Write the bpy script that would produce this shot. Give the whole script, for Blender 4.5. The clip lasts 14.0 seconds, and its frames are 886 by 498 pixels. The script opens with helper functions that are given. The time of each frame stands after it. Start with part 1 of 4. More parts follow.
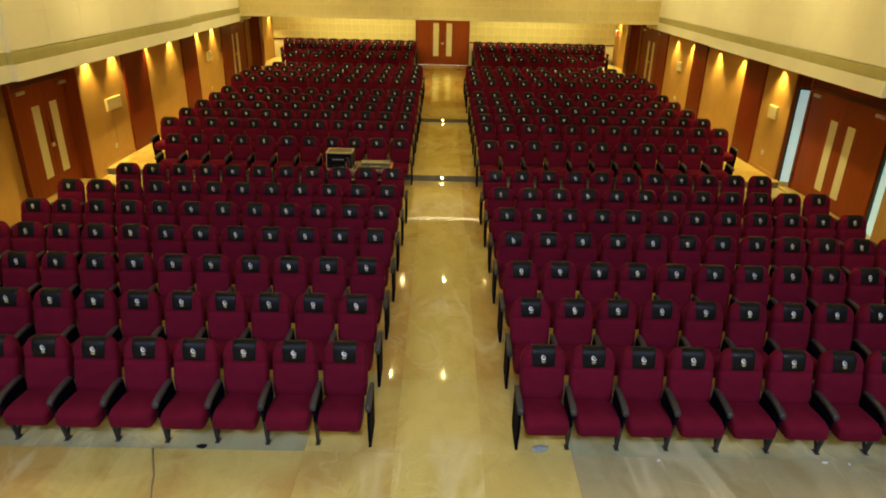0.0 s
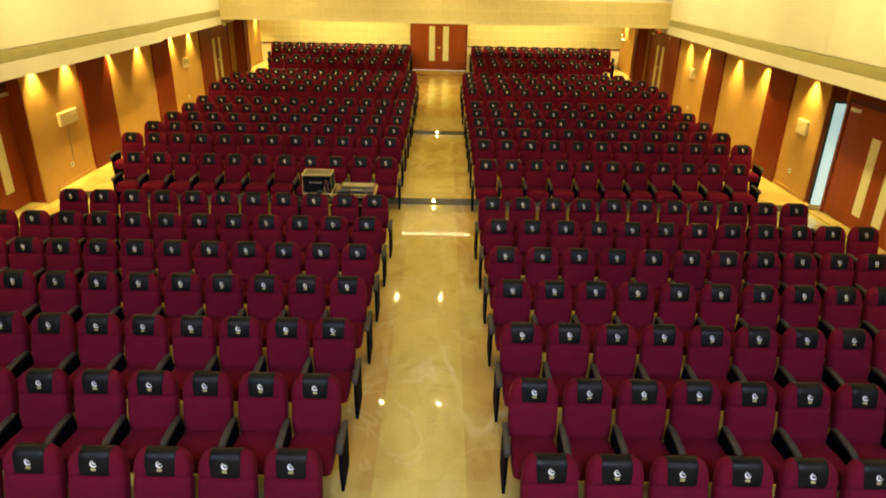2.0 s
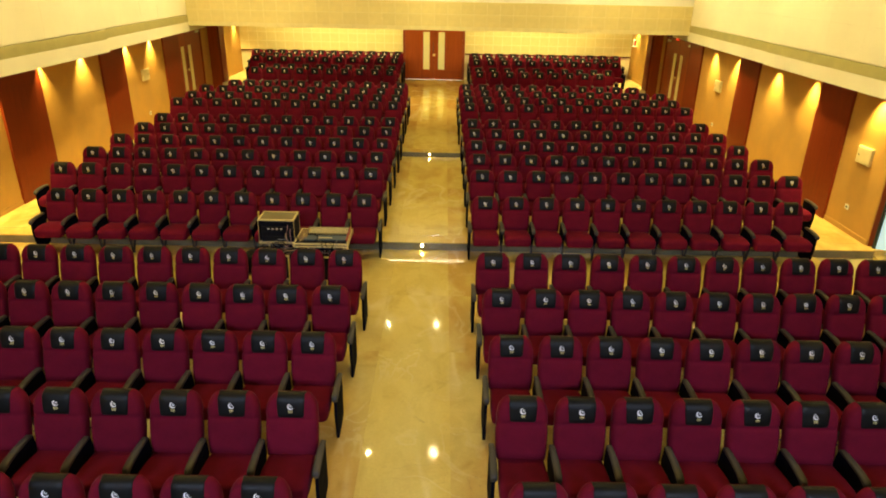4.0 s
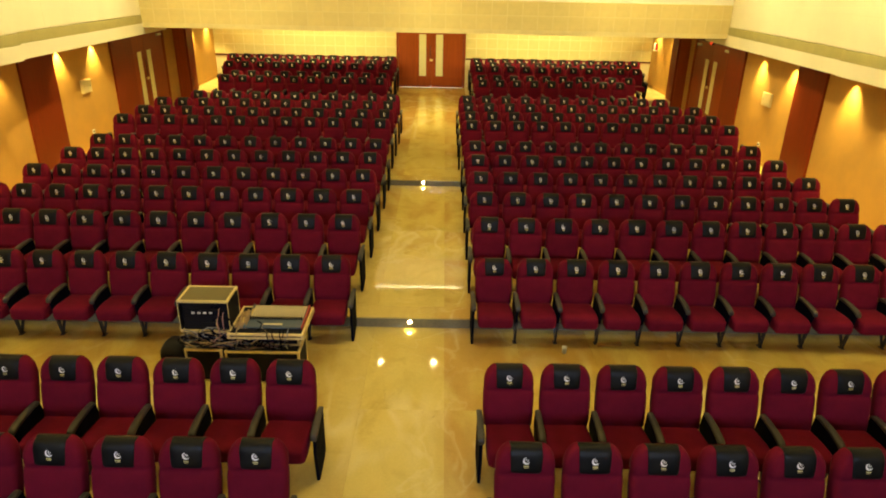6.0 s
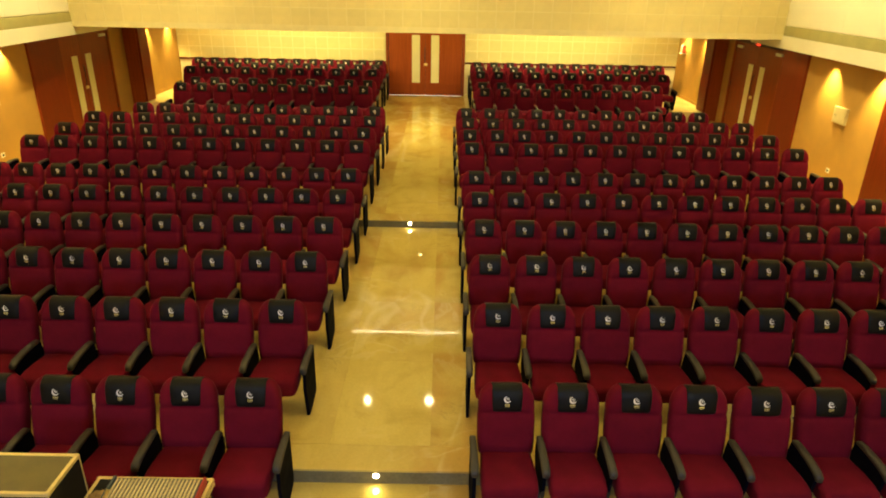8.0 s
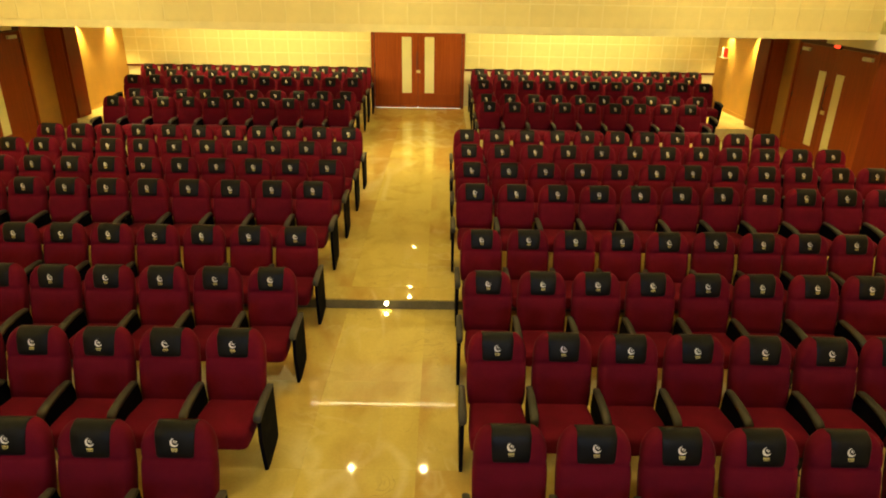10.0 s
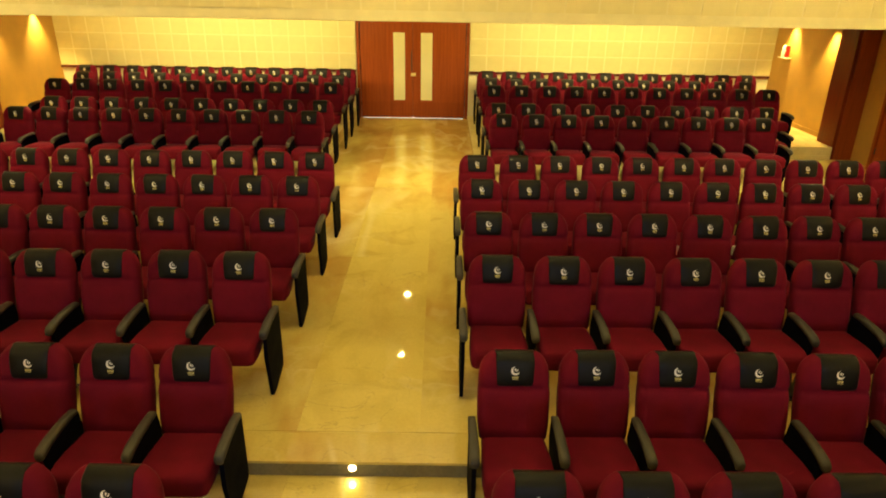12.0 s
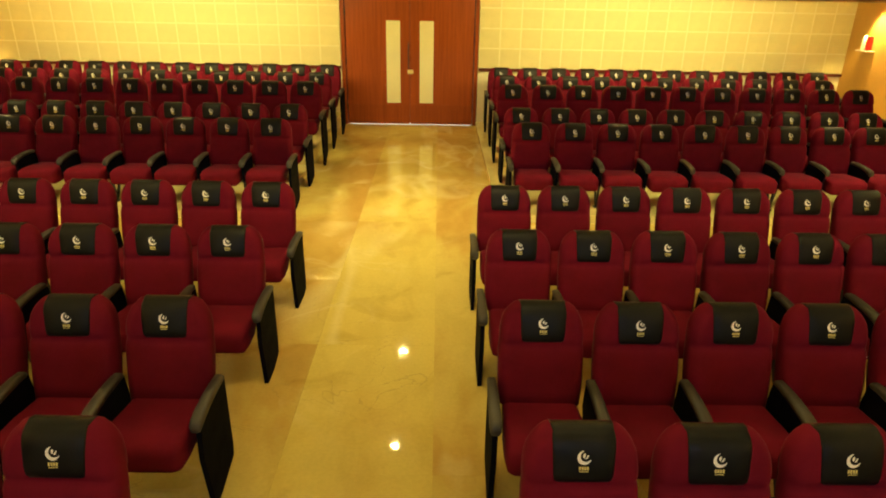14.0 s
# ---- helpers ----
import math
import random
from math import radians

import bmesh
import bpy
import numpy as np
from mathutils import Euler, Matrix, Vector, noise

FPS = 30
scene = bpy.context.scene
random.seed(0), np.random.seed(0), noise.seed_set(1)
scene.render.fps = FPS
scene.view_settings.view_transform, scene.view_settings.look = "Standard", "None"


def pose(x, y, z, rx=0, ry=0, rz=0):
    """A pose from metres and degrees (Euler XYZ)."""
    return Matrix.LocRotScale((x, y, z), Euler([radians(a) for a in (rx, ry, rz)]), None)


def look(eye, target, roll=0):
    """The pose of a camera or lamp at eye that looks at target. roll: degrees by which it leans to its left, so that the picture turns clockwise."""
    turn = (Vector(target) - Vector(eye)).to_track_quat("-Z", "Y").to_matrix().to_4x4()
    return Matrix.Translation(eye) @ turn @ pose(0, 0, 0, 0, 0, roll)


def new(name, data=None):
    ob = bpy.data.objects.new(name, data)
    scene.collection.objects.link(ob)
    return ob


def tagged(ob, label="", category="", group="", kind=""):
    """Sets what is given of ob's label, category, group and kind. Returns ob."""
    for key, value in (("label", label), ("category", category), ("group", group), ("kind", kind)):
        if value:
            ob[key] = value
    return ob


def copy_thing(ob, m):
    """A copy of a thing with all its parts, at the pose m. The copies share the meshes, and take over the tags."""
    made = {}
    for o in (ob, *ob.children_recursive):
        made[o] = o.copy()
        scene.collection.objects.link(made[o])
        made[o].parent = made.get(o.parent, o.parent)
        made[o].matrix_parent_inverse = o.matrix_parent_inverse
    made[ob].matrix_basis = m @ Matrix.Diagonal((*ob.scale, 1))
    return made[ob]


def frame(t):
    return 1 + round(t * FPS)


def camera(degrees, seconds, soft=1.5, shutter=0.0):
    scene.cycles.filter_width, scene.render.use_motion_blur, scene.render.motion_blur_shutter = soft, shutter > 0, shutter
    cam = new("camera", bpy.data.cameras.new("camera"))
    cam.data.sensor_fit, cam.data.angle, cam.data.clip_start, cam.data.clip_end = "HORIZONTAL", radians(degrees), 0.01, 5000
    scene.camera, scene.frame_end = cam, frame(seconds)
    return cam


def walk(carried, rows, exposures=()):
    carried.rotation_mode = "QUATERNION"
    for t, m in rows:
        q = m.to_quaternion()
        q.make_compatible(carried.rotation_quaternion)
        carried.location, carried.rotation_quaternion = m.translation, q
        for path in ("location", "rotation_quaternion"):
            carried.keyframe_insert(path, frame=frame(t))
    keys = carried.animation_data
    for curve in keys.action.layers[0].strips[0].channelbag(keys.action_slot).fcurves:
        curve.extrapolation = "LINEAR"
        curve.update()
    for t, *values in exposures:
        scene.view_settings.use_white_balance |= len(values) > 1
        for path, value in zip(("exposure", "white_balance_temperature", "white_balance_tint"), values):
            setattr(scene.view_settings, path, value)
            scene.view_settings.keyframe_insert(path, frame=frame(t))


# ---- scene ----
cam = camera(68.9, 14.0, soft=1.9)
PATH = [
    (0, (-0.030, -6.169, 4.847), (-0.019, -4.331, 4.057), 1.29),
    (0.5, (0.025, -5.794, 4.850), (0.035, -3.956, 4.060), 1.27),
    (1, (0.070, -5.350, 4.832), (0.080, -3.511, 4.044), 1.27),
    (1.5, (0.119, -4.863, 4.818), (0.129, -3.024, 4.031), 1.24),
    (2, (0.169, -4.338, 4.810), (0.178, -2.499, 4.023), 1.26),
    (2.5, (0.223, -3.763, 4.805), (0.231, -1.924, 4.018), 1.24),
    (3, (0.262, -3.110, 4.780), (0.273, -1.270, 3.996), 1.25),
    (5.5, (0.397, 0.757, 4.609), (0.406, 2.599, 3.832), 1.16),
    (6, (0.406, 1.575, 4.545), (0.416, 3.418, 3.768), 1.19),
    (6.5, (0.434, 2.389, 4.484), (0.445, 4.233, 3.708), 1.18),
    (7, (0.471, 3.225, 4.404), (0.482, 5.068, 3.629), 1.19),
    (7.5, (0.506, 4.085, 4.317), (0.516, 5.930, 3.543), 1.22),
    (8, (0.553, 4.933, 4.257), (0.561, 6.778, 3.484), 1.13),
    (10.5, (0.675, 9.499, 3.822), (0.682, 11.348, 3.062), 0.93),
    (11, (0.663, 10.372, 3.749), (0.673, 12.221, 2.986), 0.99),
    (11.5, (0.648, 11.200, 3.636), (0.658, 13.050, 2.875), 0.97),
    (12, (0.621, 11.978, 3.523), (0.633, 13.829, 2.765), 0.99),
    (12.5, (0.595, 12.738, 3.433), (0.609, 14.589, 2.675), 1.02),
    (13, (0.574, 13.465, 3.322), (0.589, 15.316, 2.564), 1.02),
    (13.5, (0.531, 14.158, 3.205), (0.549, 16.009, 2.448), 1.02),
    (14, (0.493, 14.833, 3.092), (0.514, 16.684, 2.337), 1.02),
]
walk(cam, [(t, look(eye, target, roll)) for t, eye, target, roll in PATH],
     exposures=[(0.0, -0.44), (0.5, -0.28), (1.0, -0.12), (1.5, 0.0), (3.0, 0.13), (12.0, 0.14), (14.0, 0.06)])

# ---- world and lights ----
world = bpy.data.worlds.new("world")
scene.world = world
world.use_nodes = True
world.node_tree.nodes["Background"].inputs[0].default_value = (0.9, 0.8, 0.6, 1)
world.node_tree.nodes["Background"].inputs[1].default_value = 0.03
scene.view_settings.exposure = 0.0

WARM = (1.0, 0.75, 0.22)
HALL = (1.0, 0.79, 0.31)
YELLOW = (1.0, 0.82, 0.30)
COOL = (0.62, 0.71, 1.0)
BALCONY = 20.6


def disc_lamp(name, place, size, watts, colour, aim=None, spread=160):
    data = bpy.data.lights.new(name, "AREA")
    data.shape, data.size, data.energy, data.color = "DISK", size, watts, colour
    data.spread = radians(spread)
    ob = new(name, data)
    ob.matrix_world = look(place, aim or (place[0], place[1] + 0.001, place[2] - 1))
    return ob


def spot_lamp(name, place, aim, watts, colour, degrees, blend=0.6, radius=0.03):
    data = bpy.data.lights.new(name, "SPOT")
    data.energy, data.color, data.spot_size, data.spot_blend = watts, colour, radians(degrees), blend
    data.shadow_soft_size = radius
    ob = new(name, data)
    ob.matrix_world = look(place, aim)
    return ob


# main hall downlights, high under the ceiling
HALL_LAMPS = [(x, y) for y in (-1.0, 7.0, 15.4, 23.9) for x in (-6.0, -1.9, 0.25, 2.35, 6.2)]
for x, y in HALL_LAMPS:
    disc_lamp("hall_light", (x, y, 9.74), 0.10, 5 if y < 0 else (24 if y < 10 else 12) if abs(x) > 5 else 50 if y < 10 else 48, HALL, spread=150)
# unseen fill lamps, added to brighten the upper side walls and balcony front
for side in (-1, 1):
    for y in (3.0, 8.5, 13.5, 18.0):
        disc_lamp("wall_light", (side * 4.6, y, 9.6), 0.4, 120 if side < 0 else 98, HALL, aim=(side * 8.0, y, 4.6), spread=66)
for x in (-5.0, 0.0, 5.0):
    disc_lamp("balcony_wash", (x, 14.0, 9.6), 0.4, 50, HALL, aim=(x, BALCONY, 3.6), spread=48)
# downlights under the balcony; those off the middle are unseen, added as fill
LOW_LAMPS = [(x, y) for y in (21.35, 23.5) for x in (-6.3, -3.2, 0.0, 3.2, 6.3)]
for x, y in LOW_LAMPS:
    disc_lamp("balcony_light", (x, y, 3.02), 0.09, (14 if x == 0 else 4 if abs(x) < 5 else 20) if y < 22 else 36 if x == 0 else 15 if abs(x) < 5 else 26, YELLOW, spread=135)
# unseen strip lamps, added under the balcony ceiling to brighten the rear wall
for x in (-4.3, 4.3):
    data = bpy.data.lights.new("rear_cove", "AREA")
    data.shape, data.size, data.size_y, data.energy, data.color = "RECTANGLE", 5.6, 0.08, 165, YELLOW
    new("rear_cove", data).matrix_world = look((x, 25.9, 3.03), (x, 28.35, 1.9))
# wall washers in the side soffits
WASH = {-1: (5.2, 9.5, 10.8, 12.78, 14.55, 16.92, 18.5, 25.9, 27.55), 1: (10.43, 12.8, 14.5, 16.85, 18.45, 25.8, 27.45)}
for side, spots in WASH.items():
    for y in spots:
        wx = side * (8.71 if y > 25 else 8.53)
        spot_lamp("wall_washer", (wx - side * 0.15, y, 2.885), (wx - side * 0.02, y, 0), 370, WARM, 84, 0.95)
# step lights shine down onto the floor before them
for y, z in ((9.61, 0.035), (15.82, 0.18)):
    spot_lamp("step_glow", (0.0, y - 0.045, z), (0.0, y - 0.22, z - 0.2), 2.5, YELLOW, 80, 0.9, 0.02)
# stage lighting behind the camera, cooler
for x in (-6, 0, 6):
    disc_lamp("stage_light", (x, -8.0, 7.5), 1.2, 165, COOL, aim=(x * 0.8, -0.4, 0), spread=85)

# ---- materials ----


def material(name, base, rough=0.5, metal=0.0, vary=0.12, scale=6.0, fine=60.0, bump=0.1, spec=0.5, second=None, rand=0.0, sheen=0.0, stretch=None):
    """Two scales of noise over a base colour, with fine relief; rand varies it from object to object."""
    m = bpy.data.materials.new(name)
    m.use_nodes = True
    nt = m.node_tree
    N, L = nt.nodes.new, nt.links.new
    p = nt.nodes["Principled BSDF"]
    tc = N("ShaderNodeTexCoord")
    mp = N("ShaderNodeMapping")
    L(tc.outputs["Object"], mp.inputs[0])
    if stretch:
        mp.inputs["Scale"].default_value = stretch
    big = N("ShaderNodeTexNoise")
    big.inputs["Scale"].default_value, big.inputs["Detail"].default_value = scale, 5
    small = N("ShaderNodeTexNoise")
    small.inputs["Scale"].default_value, small.inputs["Detail"].default_value = fine, 3
    L(mp.outputs[0], big.inputs["Vector"])
    L(mp.outputs[0], small.inputs["Vector"])
    ramp = N("ShaderNodeValToRGB")
    dark = [c * (1 - vary) for c in base]
    light = second or [min(1, c * (1 + vary)) for c in base]
    ramp.color_ramp.elements[0].position, ramp.color_ramp.elements[1].position = 0.3, 0.7
    ramp.color_ramp.elements[0].color, ramp.color_ramp.elements[1].color = (*dark, 1), (*light, 1)
    L(big.outputs["Fac"], ramp.inputs[0])
    mix = N("ShaderNodeMix")
    mix.data_type, mix.blend_type = "RGBA", "MULTIPLY"
    mix.inputs["Factor"].default_value = min(1, vary * 2.0)
    L(ramp.outputs[0], mix.inputs["A"])
    L(small.outputs["Fac"], mix.inputs["B"])
    out = mix.outputs["Result"]
    gain = N("ShaderNodeHueSaturation")
    gain.inputs["Value"].default_value = 1 + min(1, vary * 2.0) * 0.45
    L(out, gain.inputs["Color"])
    if rand:
        info = N("ShaderNodeObjectInfo")
        mr = N("ShaderNodeMapRange")
        mid = gain.inputs["Value"].default_value
        mr.inputs["To Min"].default_value, mr.inputs["To Max"].default_value = mid * (1 - rand), mid * (1 + rand)
        L(info.outputs["Random"], mr.inputs["Value"])
        L(mr.outputs[0], gain.inputs["Value"])
    L(gain.outputs[0], p.inputs["Base Color"])
    rr = N("ShaderNodeMapRange")
    rr.inputs["To Min"].default_value, rr.inputs["To Max"].default_value = max(0.02, rough * 0.75), min(1, rough * 1.25)
    L(big.outputs["Fac"], rr.inputs["Value"])
    L(rr.outputs[0], p.inputs["Roughness"])
    p.inputs["Metallic"].default_value = metal
    p.inputs["Specular IOR Level"].default_value = spec
    if sheen:
        p.inputs["Sheen Weight"].default_value = sheen
        p.inputs["Sheen Roughness"].default_value = 0.2
        p.inputs["Sheen Tint"].default_value = (0.8, 0.7, 0.62, 1)
    if bump:
        bp = N("ShaderNodeBump")
        bp.inputs["Strength"].default_value, bp.inputs["Distance"].default_value = bump, 0.004
        L(small.outputs["Fac"], bp.inputs["Height"])
        L(bp.outputs[0], p.inputs["Normal"])
    return m


def glow(name, colour, strength):
    m = bpy.data.materials.new(name)
    m.use_nodes = True
    p = m.node_tree.nodes["Principled BSDF"]
    p.inputs["Base Color"].default_value = (*colour, 1)
    p.inputs["Emission Color"].default_value = (*colour, 1)
    p.inputs["Emission Strength"].default_value = strength
    return m


def wood_material(name, base, rough, scale=(30, 30, 1.2)):
    m = material(name, base, rough, vary=0.15, scale=1.0, fine=9, bump=0.05, stretch=scale, rand=0.08, spec=0.14)
    return m


def marble_material(name, pale, brown, rough, share):
    """Polished stone: yellow-beige ground, drifting brown clouds, faint dark smudges and thin pale veins."""
    m = bpy.data.materials.new(name)
    m.use_nodes = True
    nt = m.node_tree
    N, L = nt.nodes.new, nt.links.new
    p = nt.nodes["Principled BSDF"]
    geo = N("ShaderNodeNewGeometry")
    info = N("ShaderNodeObjectInfo")
    shift = N("ShaderNodeCombineXYZ")
    gain = N("ShaderNodeMath")
    gain.operation = "MULTIPLY"
    gain.inputs[1].default_value = 0.35
    L(info.outputs["Random"], gain.inputs[0])
    L(gain.outputs[0], shift.inputs["Z"])
    at = N("ShaderNodeVectorMath")
    L(geo.outputs["Position"], at.inputs[0])
    L(shift.outputs[0], at.inputs[1])

    def noise(scale, detail, distortion, turn=0.0, stretch=(1, 1, 1)):
        mp = N("ShaderNodeMapping")
        mp.inputs["Rotation"].default_value = (0, 0, radians(turn))
        mp.inputs["Scale"].default_value = stretch
        L(at.outputs[0], mp.inputs[0])
        n = N("ShaderNodeTexNoise")
        n.inputs["Scale"].default_value, n.inputs["Detail"].default_value, n.inputs["Distortion"].default_value = scale, detail, distortion
        L(mp.outputs[0], n.inputs["Vector"])
        return n.outputs["Fac"]

    def span(value, a, b, lo, hi):
        r = N("ShaderNodeMapRange")
        r.interpolation_type = "SMOOTHSTEP"
        for k, v in zip(("From Min", "From Max", "To Min", "To Max"), (a, b, lo, hi)):
            r.inputs[k].default_value = v
        L(value, r.inputs["Value"])
        return r.outputs[0]

    def mixed(kind, factor, a, b):
        x = N("ShaderNodeMix")
        x.data_type, x.blend_type = "RGBA", kind
        for value, socket in ((factor, x.inputs["Factor"]), (a, x.inputs["A"]), (b, x.inputs["B"])):
            if isinstance(value, bpy.types.NodeSocket):
                L(value, socket)
            else:
                socket.default_value = value
        return x.outputs["Result"]

    def vein(value, width, strength):
        d = N("ShaderNodeMath")
        d.operation = "SUBTRACT"
        d.inputs[1].default_value = 0.5
        L(value, d.inputs[0])
        e = N("ShaderNodeMath")
        e.operation = "ABSOLUTE"
        L(d.outputs[0], e.inputs[0])
        return span(e.outputs[0], 0.0, width, strength, 0.0)

    def times(a, b):
        x = N("ShaderNodeMath")
        x.operation = "MULTIPLY"
        L(a, x.inputs[0])
        L(b, x.inputs[1])
        return x.outputs[0]

    clouds = span(noise(0.75, 5, 0.6, 35, (1, 0.55, 1)), 0.62 - share, 0.80 - share, 0, 1)
    out = mixed("MIX", clouds, (*pale, 1), (*brown, 1))
    out = mixed("MULTIPLY", span(noise(3.2, 7, 0.8, 20, (1, 0.5, 1)), 0.40, 0.66, 0.0, 0.38), out, (0.80, 0.75, 0.62, 1))
    out = mixed("MULTIPLY", span(noise(1.1, 8, 1.5, -30), 0.56, 0.70, 0.0, 0.45), out, (0.72, 0.65, 0.50, 1))
    patch = span(noise(0.5, 2, 0), 0.45, 0.6, 0, 1)
    out = mixed("MIX", times(vein(noise(0.55, 3, 0.7, 28, (1, 0.35, 1)), 0.026, 0.32), patch), out, (0.88, 0.80, 0.46, 1))
    patch = span(noise(0.8, 3, 0.4, 60), 0.42, 0.62, 0, 1)
    out = mixed("MIX", times(vein(noise(0.9, 3, 1.4, 70), 0.035, 0.17), patch), out, (0.90, 0.82, 0.50, 1))
    patch = span(noise(0.6, 2, 0, 90), 0.5, 0.6, 0, 1)
    out = mixed("MIX", times(vein(noise(1.3, 5, 1.2, -50), 0.006, 0.32), patch), out, (0.32, 0.22, 0.09, 1))
    L(mixed("MULTIPLY", 0.25, out, mixed("MIX", noise(40, 3, 0), (0.6, 0.6, 0.6, 1), (1.3, 1.3, 1.3, 1))), p.inputs["Base Color"])
    L(span(noise(2.0, 4, 0), 0.3, 0.7, rough * 0.6, rough * 1.6), p.inputs["Roughness"])
    p.inputs["Specular IOR Level"].default_value = 0.6
    return m


M_FABRIC = material("maroon_fabric", (0.131, 0.0064, 0.0192), 0.9, vary=0.14, scale=7, fine=350, bump=0.25, spec=0.06, rand=0.10, sheen=0.12)
M_COVER = material("black_leatherette", (0.0085, 0.0085, 0.007), 0.42, vary=0.2, scale=9, fine=180, bump=0.15, spec=0.17)
M_PLASTIC = material("black_plastic", (0.0022, 0.0028, 0.0075), 0.75, vary=0.2, scale=8, fine=220, bump=0.12, spec=0.04)
M_ARM = material("dark_grey_armrest", (0.042, 0.037, 0.032), 0.5, vary=0.15, scale=12, fine=200, bump=0.1, rand=0.1)
M_EMBLEM = material("white_print", (0.90, 0.89, 0.84), 0.6, vary=0.06, bump=0)
M_LETTER = material("yellow_print", (0.72, 0.62, 0.22), 0.6, vary=0.08, bump=0)
M_STEEL = material("dark_steel", (0.05, 0.05, 0.055), 0.4, metal=0.6, vary=0.1)
M_MARBLE = marble_material("beige_marble", (0.67, 0.53, 0.155), (0.55, 0.36, 0.095), 0.035, 0.19)
M_MARBLE_MID = marble_material("pale_marble", (0.70, 0.56, 0.155), (0.60, 0.435, 0.115), 0.03, 0.15)
M_PLATFORM = marble_material("cream_platform_stone", (0.82, 0.71, 0.34), (0.74, 0.60, 0.26), 0.08, 0.10)
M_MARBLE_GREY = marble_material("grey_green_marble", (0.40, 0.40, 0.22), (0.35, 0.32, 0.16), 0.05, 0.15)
M_MARBLE_DULL_SHADE = marble_material("dull_and_shaded_beige_marble", (0.48, 0.42, 0.21), (0.42, 0.35, 0.16), 0.05, 0.15)
M_RISER = material("grey_riser_stone", (0.21, 0.185, 0.10), 0.25, vary=0.2, scale=3, fine=40, bump=0.03)
M_CREAM = material("cream_wall_paint", (0.72, 0.64, 0.42), 0.7, vary=0.05, scale=1.2, fine=90, bump=0.08)
M_WALL = material("ochre_fabric_panel", (0.47, 0.255, 0.05), 0.8, vary=0.08, scale=3, fine=260, bump=0.2)
M_WHITE = material("off_white_plaster", (0.80, 0.755, 0.58), 0.75, vary=0.04, scale=1.0, fine=70, bump=0.06)
M_BRIGHT = material("bright_white_paint", (0.86, 0.84, 0.78), 0.6, vary=0.03, scale=1.0, fine=60, bump=0.04)
M_TILE = material("cream_acoustic_tile", (0.68, 0.58, 0.27), 0.8, vary=0.06, scale=4, fine=300, bump=0.3, rand=0.03)
M_GROUT = material("pale_tile_joint", (0.765, 0.685, 0.39), 0.8, vary=0.05)
M_SEAM = material("cream_tile_joint", (0.725, 0.635, 0.335), 0.8, vary=0.05)
M_WOOD = wood_material("mahogany_veneer", (0.185, 0.029, 0.0062), 0.42)
M_DOORWOOD = wood_material("red_brown_door_veneer", (0.29, 0.061, 0.011), 0.42)
M_DARKWOOD = wood_material("dark_wood_frame", (0.10, 0.028, 0.012), 0.4)
M_GRILLE = material("olive_grille", (0.44, 0.40, 0.17), 0.6, vary=0.08, scale=3, fine=40)
M_FROST = material("frosted_glass", (0.80, 0.74, 0.42), 0.35, vary=0.04, scale=2, fine=30, bump=0.02)
M_BRASS = material("brass", (0.62, 0.45, 0.16), 0.3, metal=0.9, vary=0.08)
M_SHEET = material("white_sheet_metal", (0.68, 0.66, 0.58), 0.45, vary=0.04)
M_BOX = material("cream_enamel", (0.66, 0.55, 0.28), 0.45, vary=0.05)
M_RED = material("red_enamel", (0.55, 0.02, 0.012), 0.35, vary=0.05)
M_LED = glow("led_white", (1.0, 0.84, 0.48), 15.0)
M_STEPLED = glow("step_led", (1.0, 0.82, 0.42), 60.0)
M_DAY = glow("daylight_outside", (0.52, 0.78, 0.80), 0.60)
M_GAP = glow("daylight_under_door", (1.0, 0.93, 0.74), 1.3)
M_EXIT = glow("exit_red", (1.0, 0.06, 0.02), 2.0)
M_GREY = material("grey_cable", (0.22, 0.22, 0.20), 0.5, vary=0.08)
M_ALU = material("brassy_aluminium", (0.80, 0.66, 0.28), 0.35, metal=0.35, vary=0.1, scale=10, fine=80, bump=0.05)
M_GREENFRAME = material("dark_green_metal", (0.03, 0.055, 0.04), 0.45, metal=0.3, vary=0.1)

# ---- mesh helpers ----


def finish(name, bm, mat, smooth=False):
    me = bpy.data.meshes.new(name)
    bmesh.ops.recalc_face_normals(bm, faces=bm.faces)
    bm.to_mesh(me)
    bm.free()
    for m in mat if isinstance(mat, (list, tuple)) else (mat,):
        me.materials.append(m)
    if smooth:
        for poly in me.polygons:
            poly.use_smooth = True
    return me


def part(name, bm, mat, parent, label="", smooth=False):
    ob = new(name, finish(name, bm, mat, smooth) if isinstance(bm, bmesh.types.BMesh) else bm)
    ob.parent = parent
    if label:
        tagged(ob, label)
    return ob


def thing(name, label, category, group="", kind="", place=(0, 0, 0), turn=0.0):
    ob = new(name)
    ob.empty_display_size = 0.1
    ob.matrix_world = pose(*place, 0, 0, turn)
    return tagged(ob, label, category, group, kind)


def structure(name, bm, mat, label, category, smooth=False):
    return tagged(new(name, finish(name, bm, mat, smooth)), label, category, "", "structure")


def box(bm, x0, x1, y0, y1, z0, z1, bevel=0.0):
    v = [bm.verts.new((x, y, z)) for z in (z0, z1) for y in (y0, y1) for x in (x0, x1)]
    fs = [bm.faces.new([v[i] for i in q]) for q in ((0, 2, 3, 1), (4, 5, 7, 6), (0, 1, 5, 4), (2, 6, 7, 3), (0, 4, 6, 2), (1, 3, 7, 5))]
    if bevel:
        es = {e for f in fs for e in f.edges}
        bmesh.ops.bevel(bm, geom=list(es), offset=bevel, segments=2, profile=0.7, affect="EDGES")
    return bm


def boxed(*a, bevel=0.0):
    return box(bmesh.new(), *a, bevel=bevel)


